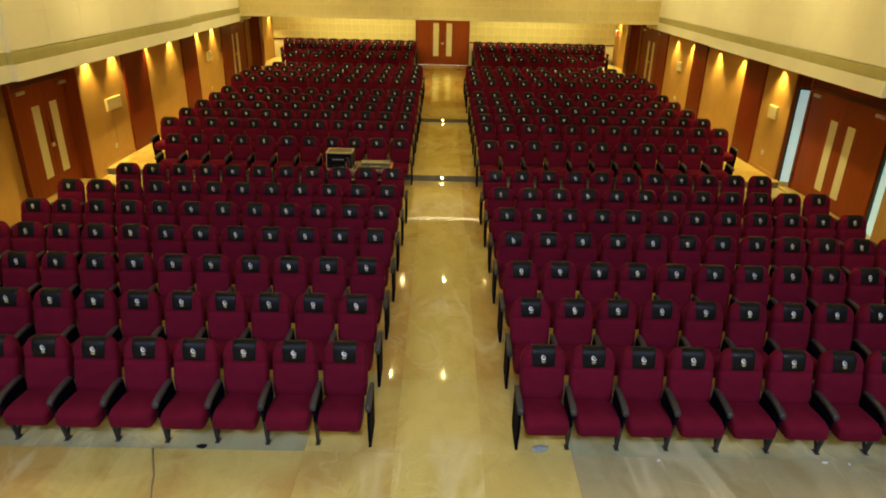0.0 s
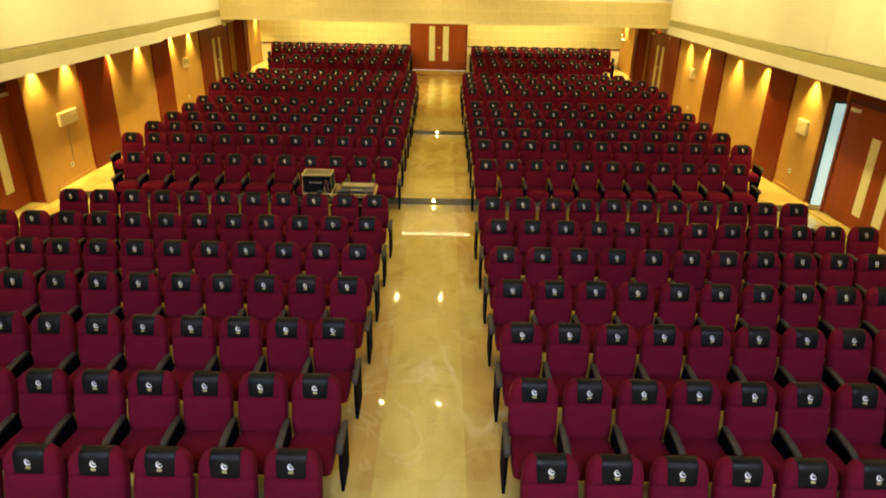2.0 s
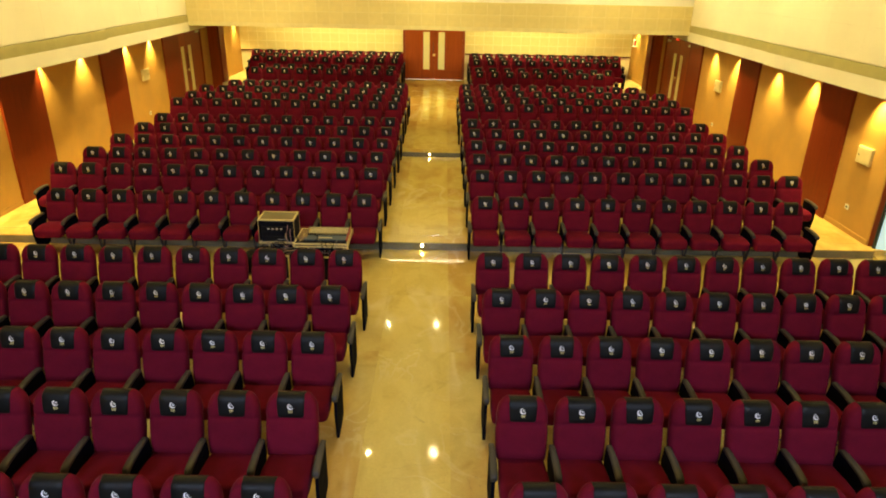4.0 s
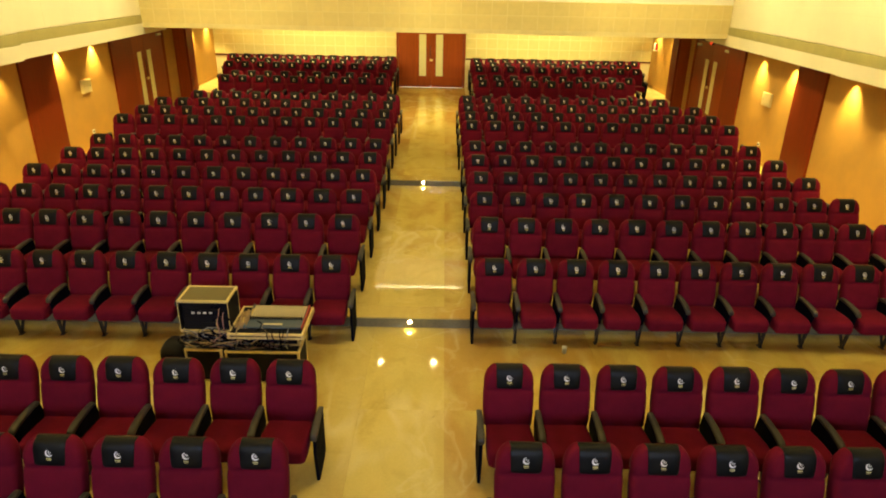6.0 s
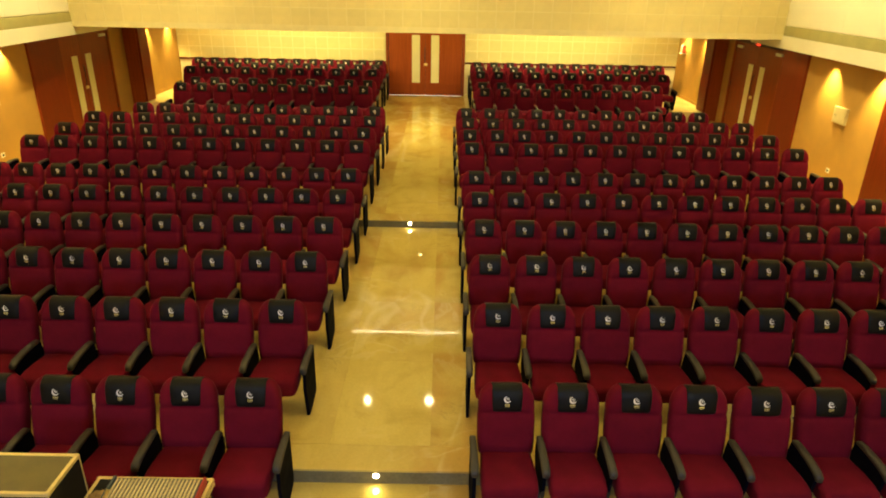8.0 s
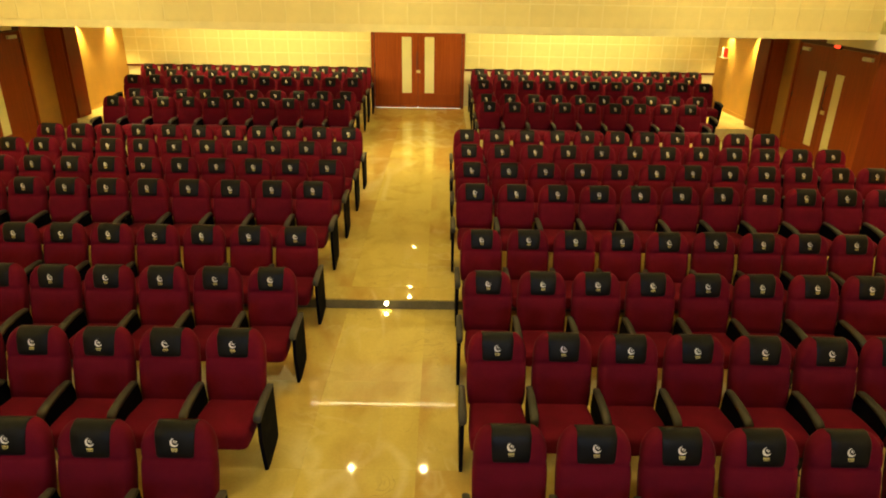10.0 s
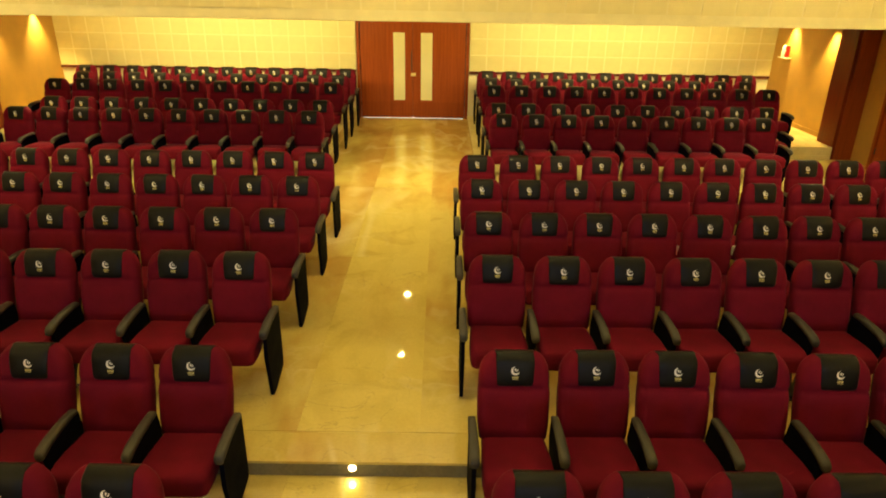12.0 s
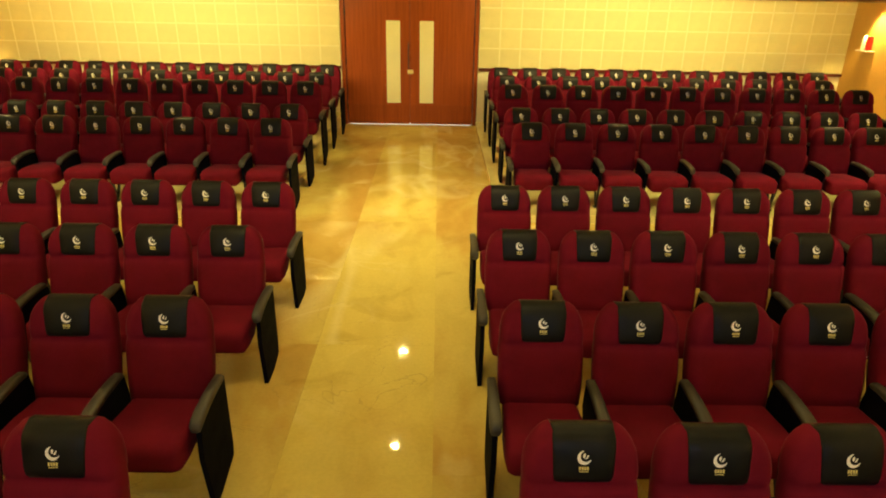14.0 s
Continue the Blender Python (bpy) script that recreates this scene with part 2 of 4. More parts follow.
def prism(bm, outline, axis, a, b, bevel=0.0):
    """Extrudes a closed outline of (u, v) along an axis from a to b; axis x takes (y, z), y takes (x, z), z takes (x, y)."""
    def at(u, v, w):
        return {"x": (w, u, v), "y": (u, w, v), "z": (u, v, w)}[axis]
    p = [bm.verts.new(at(u, v, a)) for u, v in outline]
    q = [bm.verts.new(at(u, v, b)) for u, v in outline]
    n = len(p)
    fs = [bm.faces.new(p), bm.faces.new(q[::-1])]
    fs += [bm.faces.new((p[i], q[i], q[(i + 1) % n], p[(i + 1) % n])) for i in range(n)]
    if bevel:
        es = {e for f in fs for e in f.edges}
        bmesh.ops.bevel(bm, geom=list(es), offset=bevel, segments=2, profile=0.7, affect="EDGES")
    return bm


def tube(bm, path, radius, sides=8):
    """A round bar through the given points."""
    rings = []
    pts = [Vector(p) for p in path]
    for i, p in enumerate(pts):
        d = (pts[min(i + 1, len(pts) - 1)] - pts[max(i - 1, 0)]).normalized()
        u = d.cross(Vector((0, 0, 1)) if abs(d.z) < 0.9 else Vector((1, 0, 0))).normalized()
        w = d.cross(u)
        rings.append([bm.verts.new(p + radius * (math.cos(a) * u + math.sin(a) * w)) for a in (2 * math.pi * k / sides for k in range(sides))])
    for r, s in zip(rings, rings[1:]):
        for k in range(sides):
            bm.faces.new((r[k], r[(k + 1) % sides], s[(k + 1) % sides], s[k]))
    bm.faces.new(rings[0][::-1])
    bm.faces.new(rings[-1])
    return bm


def loft(bm, sections):
    """Joins closed rings of points into a skin with end caps."""
    rings = [[bm.verts.new(p) for p in s] for s in sections]
    n = len(rings[0])
    for r, s in zip(rings, rings[1:]):
        for k in range(n):
            bm.faces.new((r[k], r[(k + 1) % n], s[(k + 1) % n], s[k]))
    bm.faces.new(rings[0][::-1])
    bm.faces.new(rings[-1])
    return bm


def rounded(w, d, r, k=3):
    """A rounded rectangle of half sizes w and d, as (u, v)."""
    out = []
    for cx, cy, a0 in ((w - r, d - r, 0), (-w + r, d - r, 90), (-w + r, -d + r, 180), (w - r, -d + r, 270)):
        for i in range(k + 1):
            a = radians(a0 + 90 * i / k)
            out.append((cx + r * math.cos(a), cy + r * math.sin(a)))
    return out


# ---- the hall: floors, walls, ceilings ----
WL, WR = -8.5, 8.55
DOOR_W, DOOR_E = -8.82, 8.84
STEP1, STEP2, BACK = 9.61, 15.82, 28.35
F0, Z1, Z2, Z3, Z4 = -0.055, 0.11, 0.375, 0.46, 0.63
RAMP = ((STEP2, 0.25), (16.12, 0.25), (21.0, 0.345), (24.0, 0.37), (BACK + 0.3, 0.375))


def rear_floor(y):
    """Height of the gently rising rear floor."""
    for (a, u), (b, v) in zip(RAMP, RAMP[1:]):
        if y <= b:
            return u + (v - u) * max(0, y - a) / (b - a)
    return RAMP[-1][1]


BEAM_Y, BEAM_Z = 20.6, 3.085
REAR_E, REAR_W = 8.71, -8.71

bm = boxed(WL - 0.5, WR + 0.5, -14, STEP1, -0.35, F0)
structure("floor_front", bm, M_MARBLE, "polished beige marble floor of the front stalls", "floor")
bm = boxed(WL - 0.5, WR + 0.5, STEP1, STEP2, -0.35, Z1)
structure("floor_middle", bm, M_MARBLE, "polished beige marble floor one step up", "floor")
bm = prism(bmesh.new(), [(BACK + 0.3, -0.35), (STEP2, -0.35), *RAMP], "x", WL - 0.5, WR + 0.5)
structure("floor_rear", bm, M_MARBLE, "polished beige marble floor rising gently towards the rear", "floor")

for nm, y, z0, z1 in (("step_riser_1", STEP1, F0, Z1), ("step_riser_2", STEP2, Z1, RAMP[0][1])):
    bm = boxed(WL + 0.002, WR - 0.002, y - 0.015, y - 0.001, z0, z1 - 0.022)
    structure(nm, bm, M_RISER, "grey stone riser of a low step across the hall", "step")
    bm = boxed(WL + 0.002, WR - 0.002, y - 0.03, y + 0.3, z1 - 0.02, z1 + 0.003, bevel=0.004)
    structure(nm.replace("riser", "nosing"), bm, M_MARBLE, "marble nosing of a low step", "step")

for side in (-1, 1):
    e0 = -1.50 if side < 0 else 1.27
    wx = WL if side < 0 else WR
    # the low platform stops short of the side wall, to leave a way to the door
    for nm, x0, x1, y0, y1, z0, z1 in (("rear_platform_low", e0, side * 7.4, 22.45, 24.72, 0.3, Z3), ("rear_platform_ledge", e0, side * 1.8, 24.721, BACK, 0.3, Z3),
                                       ("rear_platform_high", e0 if side < 0 else 1.46, side * 8.47, 24.722, BACK, Z3 + 0.001, Z4)):
        bm = boxed(*sorted((x0, x1)), y0, y1, z0, z1, bevel=0.006)
        if nm.endswith("high"):
            box(bm, *sorted((side * 1.801, x1)), 24.722, BACK, 0.3, Z3)
            box(bm, *sorted((side * 8.471, side * 8.73)), 25.40, BACK, 0.3, Z4)
        structure(nm, bm, M_PLATFORM, "pale stone seating platform beside the rear aisle", "platform")

OPENINGS = {-1: ((6.13, 9.07), (20.65, 24.8)), 1: ((5.75, 9.83), (20.6, 24.76))}
# side walls below the soffit: backing, then panels
for side, wx in ((-1, WL), (1, WR)):
    nm = "wall_west" if side < 0 else "wall_east"
    doors = OPENINGS[side]
    spans, y = [], -14.0
    for a, b in doors:
        spans.append((y, a))
        y = b
    spans.append((y, BACK))
    bm = bmesh.new()
    xs = sorted((wx, wx + side * 0.45))
    for a, b in spans:
        box(bm, *(sorted((side * REAR_E, wx + side * 0.45)) if b == BACK else xs), a, b, -0.3, 9.8)
    for a, b in doors:
        box(bm, *xs, a, b, 2.92 if a < 15 else 3.08, 9.8)
    structure(nm, bm, M_CREAM, "cream side wall of the auditorium with door openings", "wall")

bm = boxed(WL - 0.5, WR + 0.5, -14.25, -14, -0.3, 9.8)
structure("wall_south", bm, M_CREAM, "plain wall behind the stage end", "wall")
bm = bmesh.new()
box(bm, WL - 0.5, -1.47, BACK, BACK + 0.25, -0.3, 9.8)
box(bm, 1.29, WR + 0.5, BACK, BACK + 0.25, -0.3, 9.8)
box(bm, -1.47, 1.29, BACK, BACK + 0.25, 2.95, 9.8)
structure("wall_north", bm, M_CREAM, "cream rear wall round the double door", "wall")
bm = boxed(WL - 0.5, WR + 0.5, -14.25, BACK + 0.25, 9.8, 10.0)
structure("ceiling_hall", bm, M_WHITE, "off-white high ceiling of the hall", "ceiling")
bm = boxed(WL - 0.3, WR + 0.3, BEAM_Y + 0.3, BACK, BEAM_Z, BEAM_Z + 0.2)
# unseen lip, added to keep the rear strip lamps out of floor reflections
box(bm, WL - 0.2, WR + 0.15, 25.70, 25.80, BEAM_Z - 0.13, BEAM_Z)
structure("ceiling_balcony", bm, M_CREAM, "cream ceiling under the balcony", "ceiling")
bm = boxed(WL, WR, BEAM_Y, BEAM_Y + 0.3, BEAM_Z - 0.004, 3.96, bevel=0.01)
parapet = structure("balcony_front", bm, M_SEAM, "cream balcony front faced with square acoustic tiles", "balcony")

# soffits along both sides: stepped bays with a grille and the upper wall over it
BAYS = {-1: ((-14.0, -7.58, 5.45, -7.62), (5.45, -7.52, 14.4, -7.64), (14.4, -7.78, BEAM_Y, -8.0)),
        1: ((-14.0, 8.0, 5.7, 8.05), (5.7, 7.93, 14.6, 8.12), (14.6, 8.17, BEAM_Y, 8.36))}
for side, bays in BAYS.items():
    wx = WL if side < 0 else WR
    low, grille, high = bmesh.new(), bmesh.new(), bmesh.new()
    for y0, x0, y1, x1 in bays:
        prism(low, [(wx, y0), (x0, y0), (x1, y1), (wx, y1)], "z", 2.9, 3.185)
        d = side * 0.010
        prism(grille, [(wx, y0), (x0 + d, y0), (x1 + d, y1), (wx, y1)], "z", 3.187, 3.395)
        g = side * 0.03
        prism(high, [(wx, y0), (x0 + g, y0), (x1 + g, y1), (wx, y1)], "z", 3.397, 9.79)
    x1 = bays[-1][3]
    prism(low, [(wx, BEAM_Y + 0.001), (x1, BEAM_Y + 0.001), (x1 + side * 0.06, 22.3), (wx, 22.3)], "z", 2.9, BEAM_Z - 0.006)
    nm = "west" if side < 0 else "east"
    structure("soffit_" + nm, low, M_WHITE, "off-white stepped soffit along the side wall", "soffit")
    vent = structure("air_grille_" + nm, grille, M_GRILLE, "long olive air grille above the soffit", "grille")
    structure("wall_upper_" + nm, high, M_WHITE, "off-white upper side wall in shallow stepped bays", "wall")
    for y0, x0, y1, x1 in bays[1:]:
        for k in range(3):
            z = 3.215 + k * 0.056
            bm = prism(bmesh.new(), [(x0 + side * 0.009, y0), (x0 + side * 0.003, y0), (x1 + side * 0.003, y1), (x1 + side * 0.009, y1)], "z", z, z + 0.034)
            part("slat", bm, M_GRILLE, vent)
    # thin boards on the upper wall, with open joints
    for y0, x0, y1, x1 in bays[1:]:
        n = max(1, round((y1 - y0) / 1.22))
        upper = bpy.data.objects["wall_upper_" + nm]
        for k in range(n):
            a, b = y0 + (y1 - y0) * k / n + 0.0015, y0 + (y1 - y0) * (k + 1) / n - 0.0015
            xa, xb = (x0 + (x1 - x0) * (q - y0) / (y1 - y0) for q in (a, b))
            for j in range(3):
                z = 3.42 + j * 0.61
                bm = prism(bmesh.new(), [(xa + side * 0.029, a), (xa + side * 0.012, a), (xb + side * 0.012, b), (xb + side * 0.029, b)], "z", z, z + 0.607)
                part("panel", bm, M_WHITE, upper)

# wall panels under the soffit
PILASTERS = {-1: ((11.28, 12.72, M_WOOD), (15.42, 16.68, M_WOOD), (19.42, 20.65, M_WOOD), (24.8, 25.39, M_WOOD)),
             1: ((11.33, 12.52, M_WOOD), (15.5, 16.67, M_WOOD), (19.5, 20.6, M_WOOD), (24.76, 25.34, M_WOOD))}
FABRIC = {-1: ((0.0, 6.13), (9.07, 11.28), (12.72, 15.42), (16.68, 19.42), (25.39, BACK)),
          1: ((0.0, 5.75), (9.83, 11.33), (12.52, 15.5), (16.67, 19.5), (25.34, BACK))}


def ground(y):
    return F0 if y < STEP1 else Z1 if y < STEP2 else rear_floor(y) if y < 22.45 else Z3 if y < 24.72 else Z4


for side in (-1, 1):
    wx = WL if side < 0 else WR
    nm = "west" if side < 0 else "east"
    for a, b, mat in PILASTERS[side]:
        top = 2.896 if b < BEAM_Y else BEAM_Z - 0.002
        xs = sorted((wx - side * 0.002, wx - side * 0.07)) if a < 24 else sorted((side * (REAR_E - 0.002), wx - side * 0.07))
        ob = structure("pilaster_" + nm, boxed(*xs, a, b, ground(a + 0.2) if a < 24 else 0.3, top, bevel=0.006), mat, "mahogany veneer pilaster on the side wall", "pilaster")
    for a, b in FABRIC[side]:
        wx = side * REAR_E if b == BACK else WL if side < 0 else WR
        top = 2.896 if b < BEAM_Y else BEAM_Z - 0.002
        xs = sorted((wx - side * 0.002, wx - side * 0.02))
        ob = structure("wall_panel_" + nm, boxed(*xs, a + 0.004, b - 0.004, 0, top, bevel=0.003), M_WALL, "ochre fabric wall panel lit from above", "wall panel")
        xs = sorted((wx - side * 0.021, wx - side * 0.04))
        for c, d in ((a, min(b, STEP1)), (max(a, STEP1), min(b, STEP2)), (max(a, STEP2), b)):
            if d - c > 0.1:
                structure("baseboard_" + nm, boxed(*xs, c + 0.006, d - 0.006, ground(c + 0.01), ground(c + 0.01) + 0.1, bevel=0.004), M_WALL, "narrow skirting board under the wall panel", "baseboard")

# rear wall: square acoustic tiles above a wooden dado rail, plain wall below
TILE = 0.395
TH = (BEAM_Z - 1.564) / 4
for side in (-1, 1):
    x0, x1 = (REAR_W, -1.48) if side < 0 else (1.30, REAR_E)
    nm = "west" if side < 0 else "east"
    bm = boxed(x0, x1, BACK - 0.03, BACK - 0.002, 1.56, BEAM_Z - 0.002)
    field = structure("tile_field_" + nm, bm, M_GROUT, "cream acoustic tile field on the rear wall", "wall panel")
    bm = boxed(x0, x1, BACK - 0.06, BACK - 0.002, 1.50, 1.558, bevel=0.006)
    structure("dado_rail_" + nm, bm, M_DARKWOOD, "thin brown dado rail on the rear wall", "trim")
    n = int((x1 - x0) / TILE)
    sx = (x1 - x0) / n
    me = finish("tile", boxed(-sx / 2 + 0.014, sx / 2 - 0.014, -0.005, 0, -TH / 2 + 0.014, TH / 2 - 0.014), M_TILE)
    for i in range(n):
        for j in range(4):
            z = 1.562 + TH * (j + 0.5)
            part("tile", me, None, field).location = (x0 + sx * (i + 0.5), BACK - 0.031 - 0.0005 * ((i * 7 + j * 3) % 3), z)
n = 40
sx = (WR - WL) / n
me = finish("tile", boxed(-sx / 2 + 0.011, sx / 2 - 0.011, -0.008, 0, -0.18, 0.18), M_TILE)
for i in range(n):
    for j in range(2):
        part("tile", me, None, parapet).location = (WL + sx * (i + 0.5), BEAM_Y - 0.001, 3.395 + 0.385 * j)
bm = boxed(WL, WR, BEAM_Y + 0.10, BEAM_Y + 0.28, 3.965, 5.08, bevel=0.008)
structure("balcony_upper_band", bm, M_BRIGHT, "bright white upper band of the balcony front", "balcony")
batten = thing("led_batten", "long white light batten on the balcony", "light", place=(0.1, BEAM_Y + 0.19, 5.08))
part("housing", boxed(-7.7, 7.7, -0.04, 0.04, 0.002, 0.05, bevel=0.005), M_SHEET, batten)
part("tube", boxed(-7.65, 7.65, -0.025, 0.025, 0.052, 0.09, bevel=0.01), M_LED, batten, "glowing white tube")

# ---- doors ----


def slat_window(door, x, z0, z1, w=0.28):
    win = part("glass_strip", boxed(x - w / 2, x + w / 2, -0.026, 0.026, z0, z1), M_FROST, door, "pale frosted glass strip")
    return win


def double_door(name, place, turn, label, height=2.45, leaf=1.33, top=2.9, lock=True, strip=(0.40, 2.0), closer=True):
    d = thing(name, label, "door", kind="structure", place=place, turn=turn)
    w = leaf
    for s in (-1, 1):
        lf = part("leaf", boxed(min(s * 0.004, s * w), max(s * 0.004, s * w), -0.022, 0.022, 0.018, height, bevel=0.003), M_DOORWOOD, d)
        slat_window(lf, s * 0.335, *strip)
        part("bottom_rail", boxed(min(s * 0.006, s * (w - 0.004)), max(s * 0.006, s * (w - 0.004)), -0.0245, -0.0225, 0.022, strip[0] - 0.04), M_DOORWOOD, lf)
        for z in (0.3, 1.2, 2.15):
            part("hinge", boxed(min(s * (w - 0.004), s * (w + 0.014)), max(s * (w - 0.004), s * (w + 0.014)), -0.034, -0.023, z, z + 0.12), M_STEEL, lf)
        if closer:
            part("door_closer", boxed(min(s * (w - 0.12), s * (w - 0.42)), max(s * (w - 0.12), s * (w - 0.42)), -0.075, -0.023, height - 0.14, height - 0.07, bevel=0.008), M_SHEET, lf, "silver door closer")
        part("jamb", boxed(min(s * (w + 0.016), s * (w + 0.09)), max(s * (w + 0.016), s * (w + 0.09)), -0.06, 0.10, 0, height + 0.1, bevel=0.005), M_DOORWOOD, d)
    part("head", boxed(-w - 0.014, w + 0.014, -0.06, 0.10, height + 0.012, height + 0.1, bevel=0.005), M_DARKWOOD, d)
    if top > height + 0.12:
        part("transom_panel", boxed(-w - 0.09, w + 0.09, -0.03, 0.05, height + 0.102, top - 0.002), M_WOOD, d)
    if lock:
        part("lock_case", boxed(-0.05, 0.07, -0.05, -0.023, 1.04, 1.12, bevel=0.006), M_ALU, d, "pale brass lock plate")
        part("pull_handle", tube(bmesh.new(), [(-0.03, -0.024, 1.15), (-0.03, -0.06, 1.18), (-0.03, -0.06, 1.62), (-0.03, -0.024, 1.65)], 0.01), M_STEEL, d, "slim upright pull handle")
    return d


double_door("door_1", (-0.09, BACK + 0.06, Z2), 0, "closed red-brown double door in the rear wall", leaf=1.285, height=2.56, top=BEAM_Z - Z2, strip=(0.45, 2.06), closer=False)
double_door("door_2", (DOOR_W, 8.12, 0), 90, "closed red-brown double door in the side wall", leaf=1.06)
double_door("door_3", (DOOR_E, 8.02, 0), -90, "red-brown double door between narrow daylight strips", leaf=1.465, strip=(0.31, 1.93), lock=False)
double_door("door_4", (DOOR_W, 22.18, Z2), 90, "closed red-brown double door under the balcony", top=BEAM_Z - Z2, leaf=1.45, height=2.4, strip=(0.31, 1.90))
double_door("door_5", (DOOR_E, 22.55, Z2), -90, "closed red-brown double door under the balcony", top=BEAM_Z - Z2, leaf=1.4, height=2.4, strip=(0.30, 1.905))
bm = boxed(-1.36, 1.18, BACK + 0.16, BACK + 0.17, Z2, Z2 + 0.04)
structure("daylight_gap", bm, M_GAP, "daylight showing under the rear door", "light gap")
# linings of the door recesses
for side in (-1, 1):
    wx, dx = (WL, DOOR_W) if side < 0 else (WR, DOOR_E)
    nm = "west" if side < 0 else "east"
    for a, b in OPENINGS[side]:
        top = 2.896 if a < 15 else BEAM_Z - 0.004
        xs = sorted((wx - side * 0.004, wx + side * 0.446))
        for c, d in ((a, a + 0.018), (b - 0.018, b)):
            structure("door_lining_" + nm, boxed(*xs, c, d, ground(a + 0.02), top), M_DOORWOOD, "red-brown wood lining of a door recess", "trim")
        structure("door_sill_" + nm, boxed(*sorted((wx, wx + side * 0.44)), a + 0.019, b - 0.019, (F0 if a < 15 else 0.3) - 0.01, 0.0 if a < 15 else Z2, bevel=0.003), M_MARBLE, "beige stone sill in a door recess", "sill")
        structure("recess_back_" + nm, boxed(*sorted((dx + side * 0.06, dx + side * 0.09)), a + 0.02, b - 0.02, ground(a + 0.02), top), M_WALL, "ochre panel behind a recessed door", "wall panel")
# daylight strips beside the east front door
for x, y0, y1, turn in ((DOOR_E - 0.01, 5.98, 6.395, 0), (8.7185, 9.494, 9.812, 64.5)):
    win = thing("window_1", "narrow daylight strip in a dark green frame", "window", kind="structure", place=(x, (y0 + y1) / 2, 0), turn=turn)
    h = (y1 - y0) / 2
    far, deep = (0.05, 0.03) if turn else (0.035, 0.05)
    part("window_frame", boxed(-deep, deep, -h, -h + 0.035, 0.0, 2.45), M_GREENFRAME, win)
    part("window_frame", boxed(-deep, deep, h - far, h, 0.0, 2.45), M_GREENFRAME, win)
    part("window_head", boxed(-deep, deep, -h + 0.036, h - far - 0.001, 2.4, 2.45), M_GREENFRAME, win)
    part("pane", boxed(-0.006, 0.006, -h + 0.036, h - far - 0.001, 0.02, 2.398), M_DAY, win, "bright pane with daylight behind it")

# ---- auditorium seats ----


def back_front(z):
    """How far forward the front of a backrest stands at height z."""
    return -0.125 + (z - 0.42) * 0.26 + (0.0 if z < 0.93 else 1.2 * (z - 0.93) ** 2)


def back_mesh():
    """The backrest: a long lower pad, a seam, and a head pad with sloping shoulders and a flat top."""
    levels = ((0.385, 0.205, 0.045, 0.03), (0.41, 0.240, 0.065, 0.0), (0.50, 0.251, 0.078, 0.0), (0.62, 0.253, 0.082, -0.004), (0.71, 0.253, 0.080, -0.004),
              (0.750, 0.250, 0.076, 0.003), (0.768, 0.248, 0.070, 0.014), (0.786, 0.249, 0.078, 0.003), (0.82, 0.248, 0.080, -0.003), (0.86, 0.244, 0.079, -0.004),
              (0.90, 0.235, 0.076, -0.004), (0.935, 0.218, 0.072, -0.002), (0.958, 0.201, 0.066, 0.002), (0.978, 0.179, 0.056, 0.010), (0.991, 0.155, 0.040, 0.023), (0.997, 0.12, 0.016, 0.046))
    rings = []
    for z, w, d, off in levels:
        y = back_front(z) + off + d
        rings.append([(u, y + v, z) for u, v in rounded(w, d, min(d * 0.85, 0.06), 4)])
    return finish("backrest", loft(bmesh.new(), rings), M_FABRIC, True)


def cover_mesh():
    """The black headrest cover: a band over the front and top of the backrest, with its own thickness."""
    line = [(back_front(z) + o, z, w) for z, o, w in ((0.788, 0.006, 0.104), (0.792, 0.001, 0.119), (0.804, -0.004, 0.129), (0.83, -0.008, 0.133), (0.87, -0.009, 0.135), (0.905, -0.008, 0.137), (0.935, -0.006, 0.139), (0.962, -0.001, 0.140), (0.984, 0.008, 0.138), (0.998, 0.024, 0.135))]
    line = [(y, z, w * 0.96) for y, z, w in line]
    line += [(back_front(0.995) + 0.056, 1.004, 0.134), (back_front(0.985) + 0.102, 0.992, 0.136), (back_front(0.958) + 0.137, 0.956, 0.139), (back_front(0.9) + 0.155, 0.9, 0.140)]
    inner = [(y + (0.055 - (y - back_front(z))) * 0.35, z - (0.02 if z > 0.98 else 0), w) for y, z, w in line]
    bm = bmesh.new()
    steps = (-1, -0.94, -0.5, 0, 0.5, 0.94, 1)
    rows = [[bm.verts.new((w * k, y + (0.004 if abs(k) == 1 else 0), z)) for k in steps] for y, z, w in line]
    deep = [[bm.verts.new((w * k, y, z)) for k in (-1, 1)] for y, z, w in inner]
    for i in range(len(rows) - 1):
        r, q = rows[i], rows[i + 1]
        for k in range(6):
            bm.faces.new((r[k], r[k + 1], q[k + 1], q[k]))
        bm.faces.new((r[0], q[0], deep[i + 1][0], deep[i][0]))
        bm.faces.new((r[6], deep[i][1], deep[i + 1][1], q[6]))
    return finish("headrest_cover", bm, M_COVER, True)


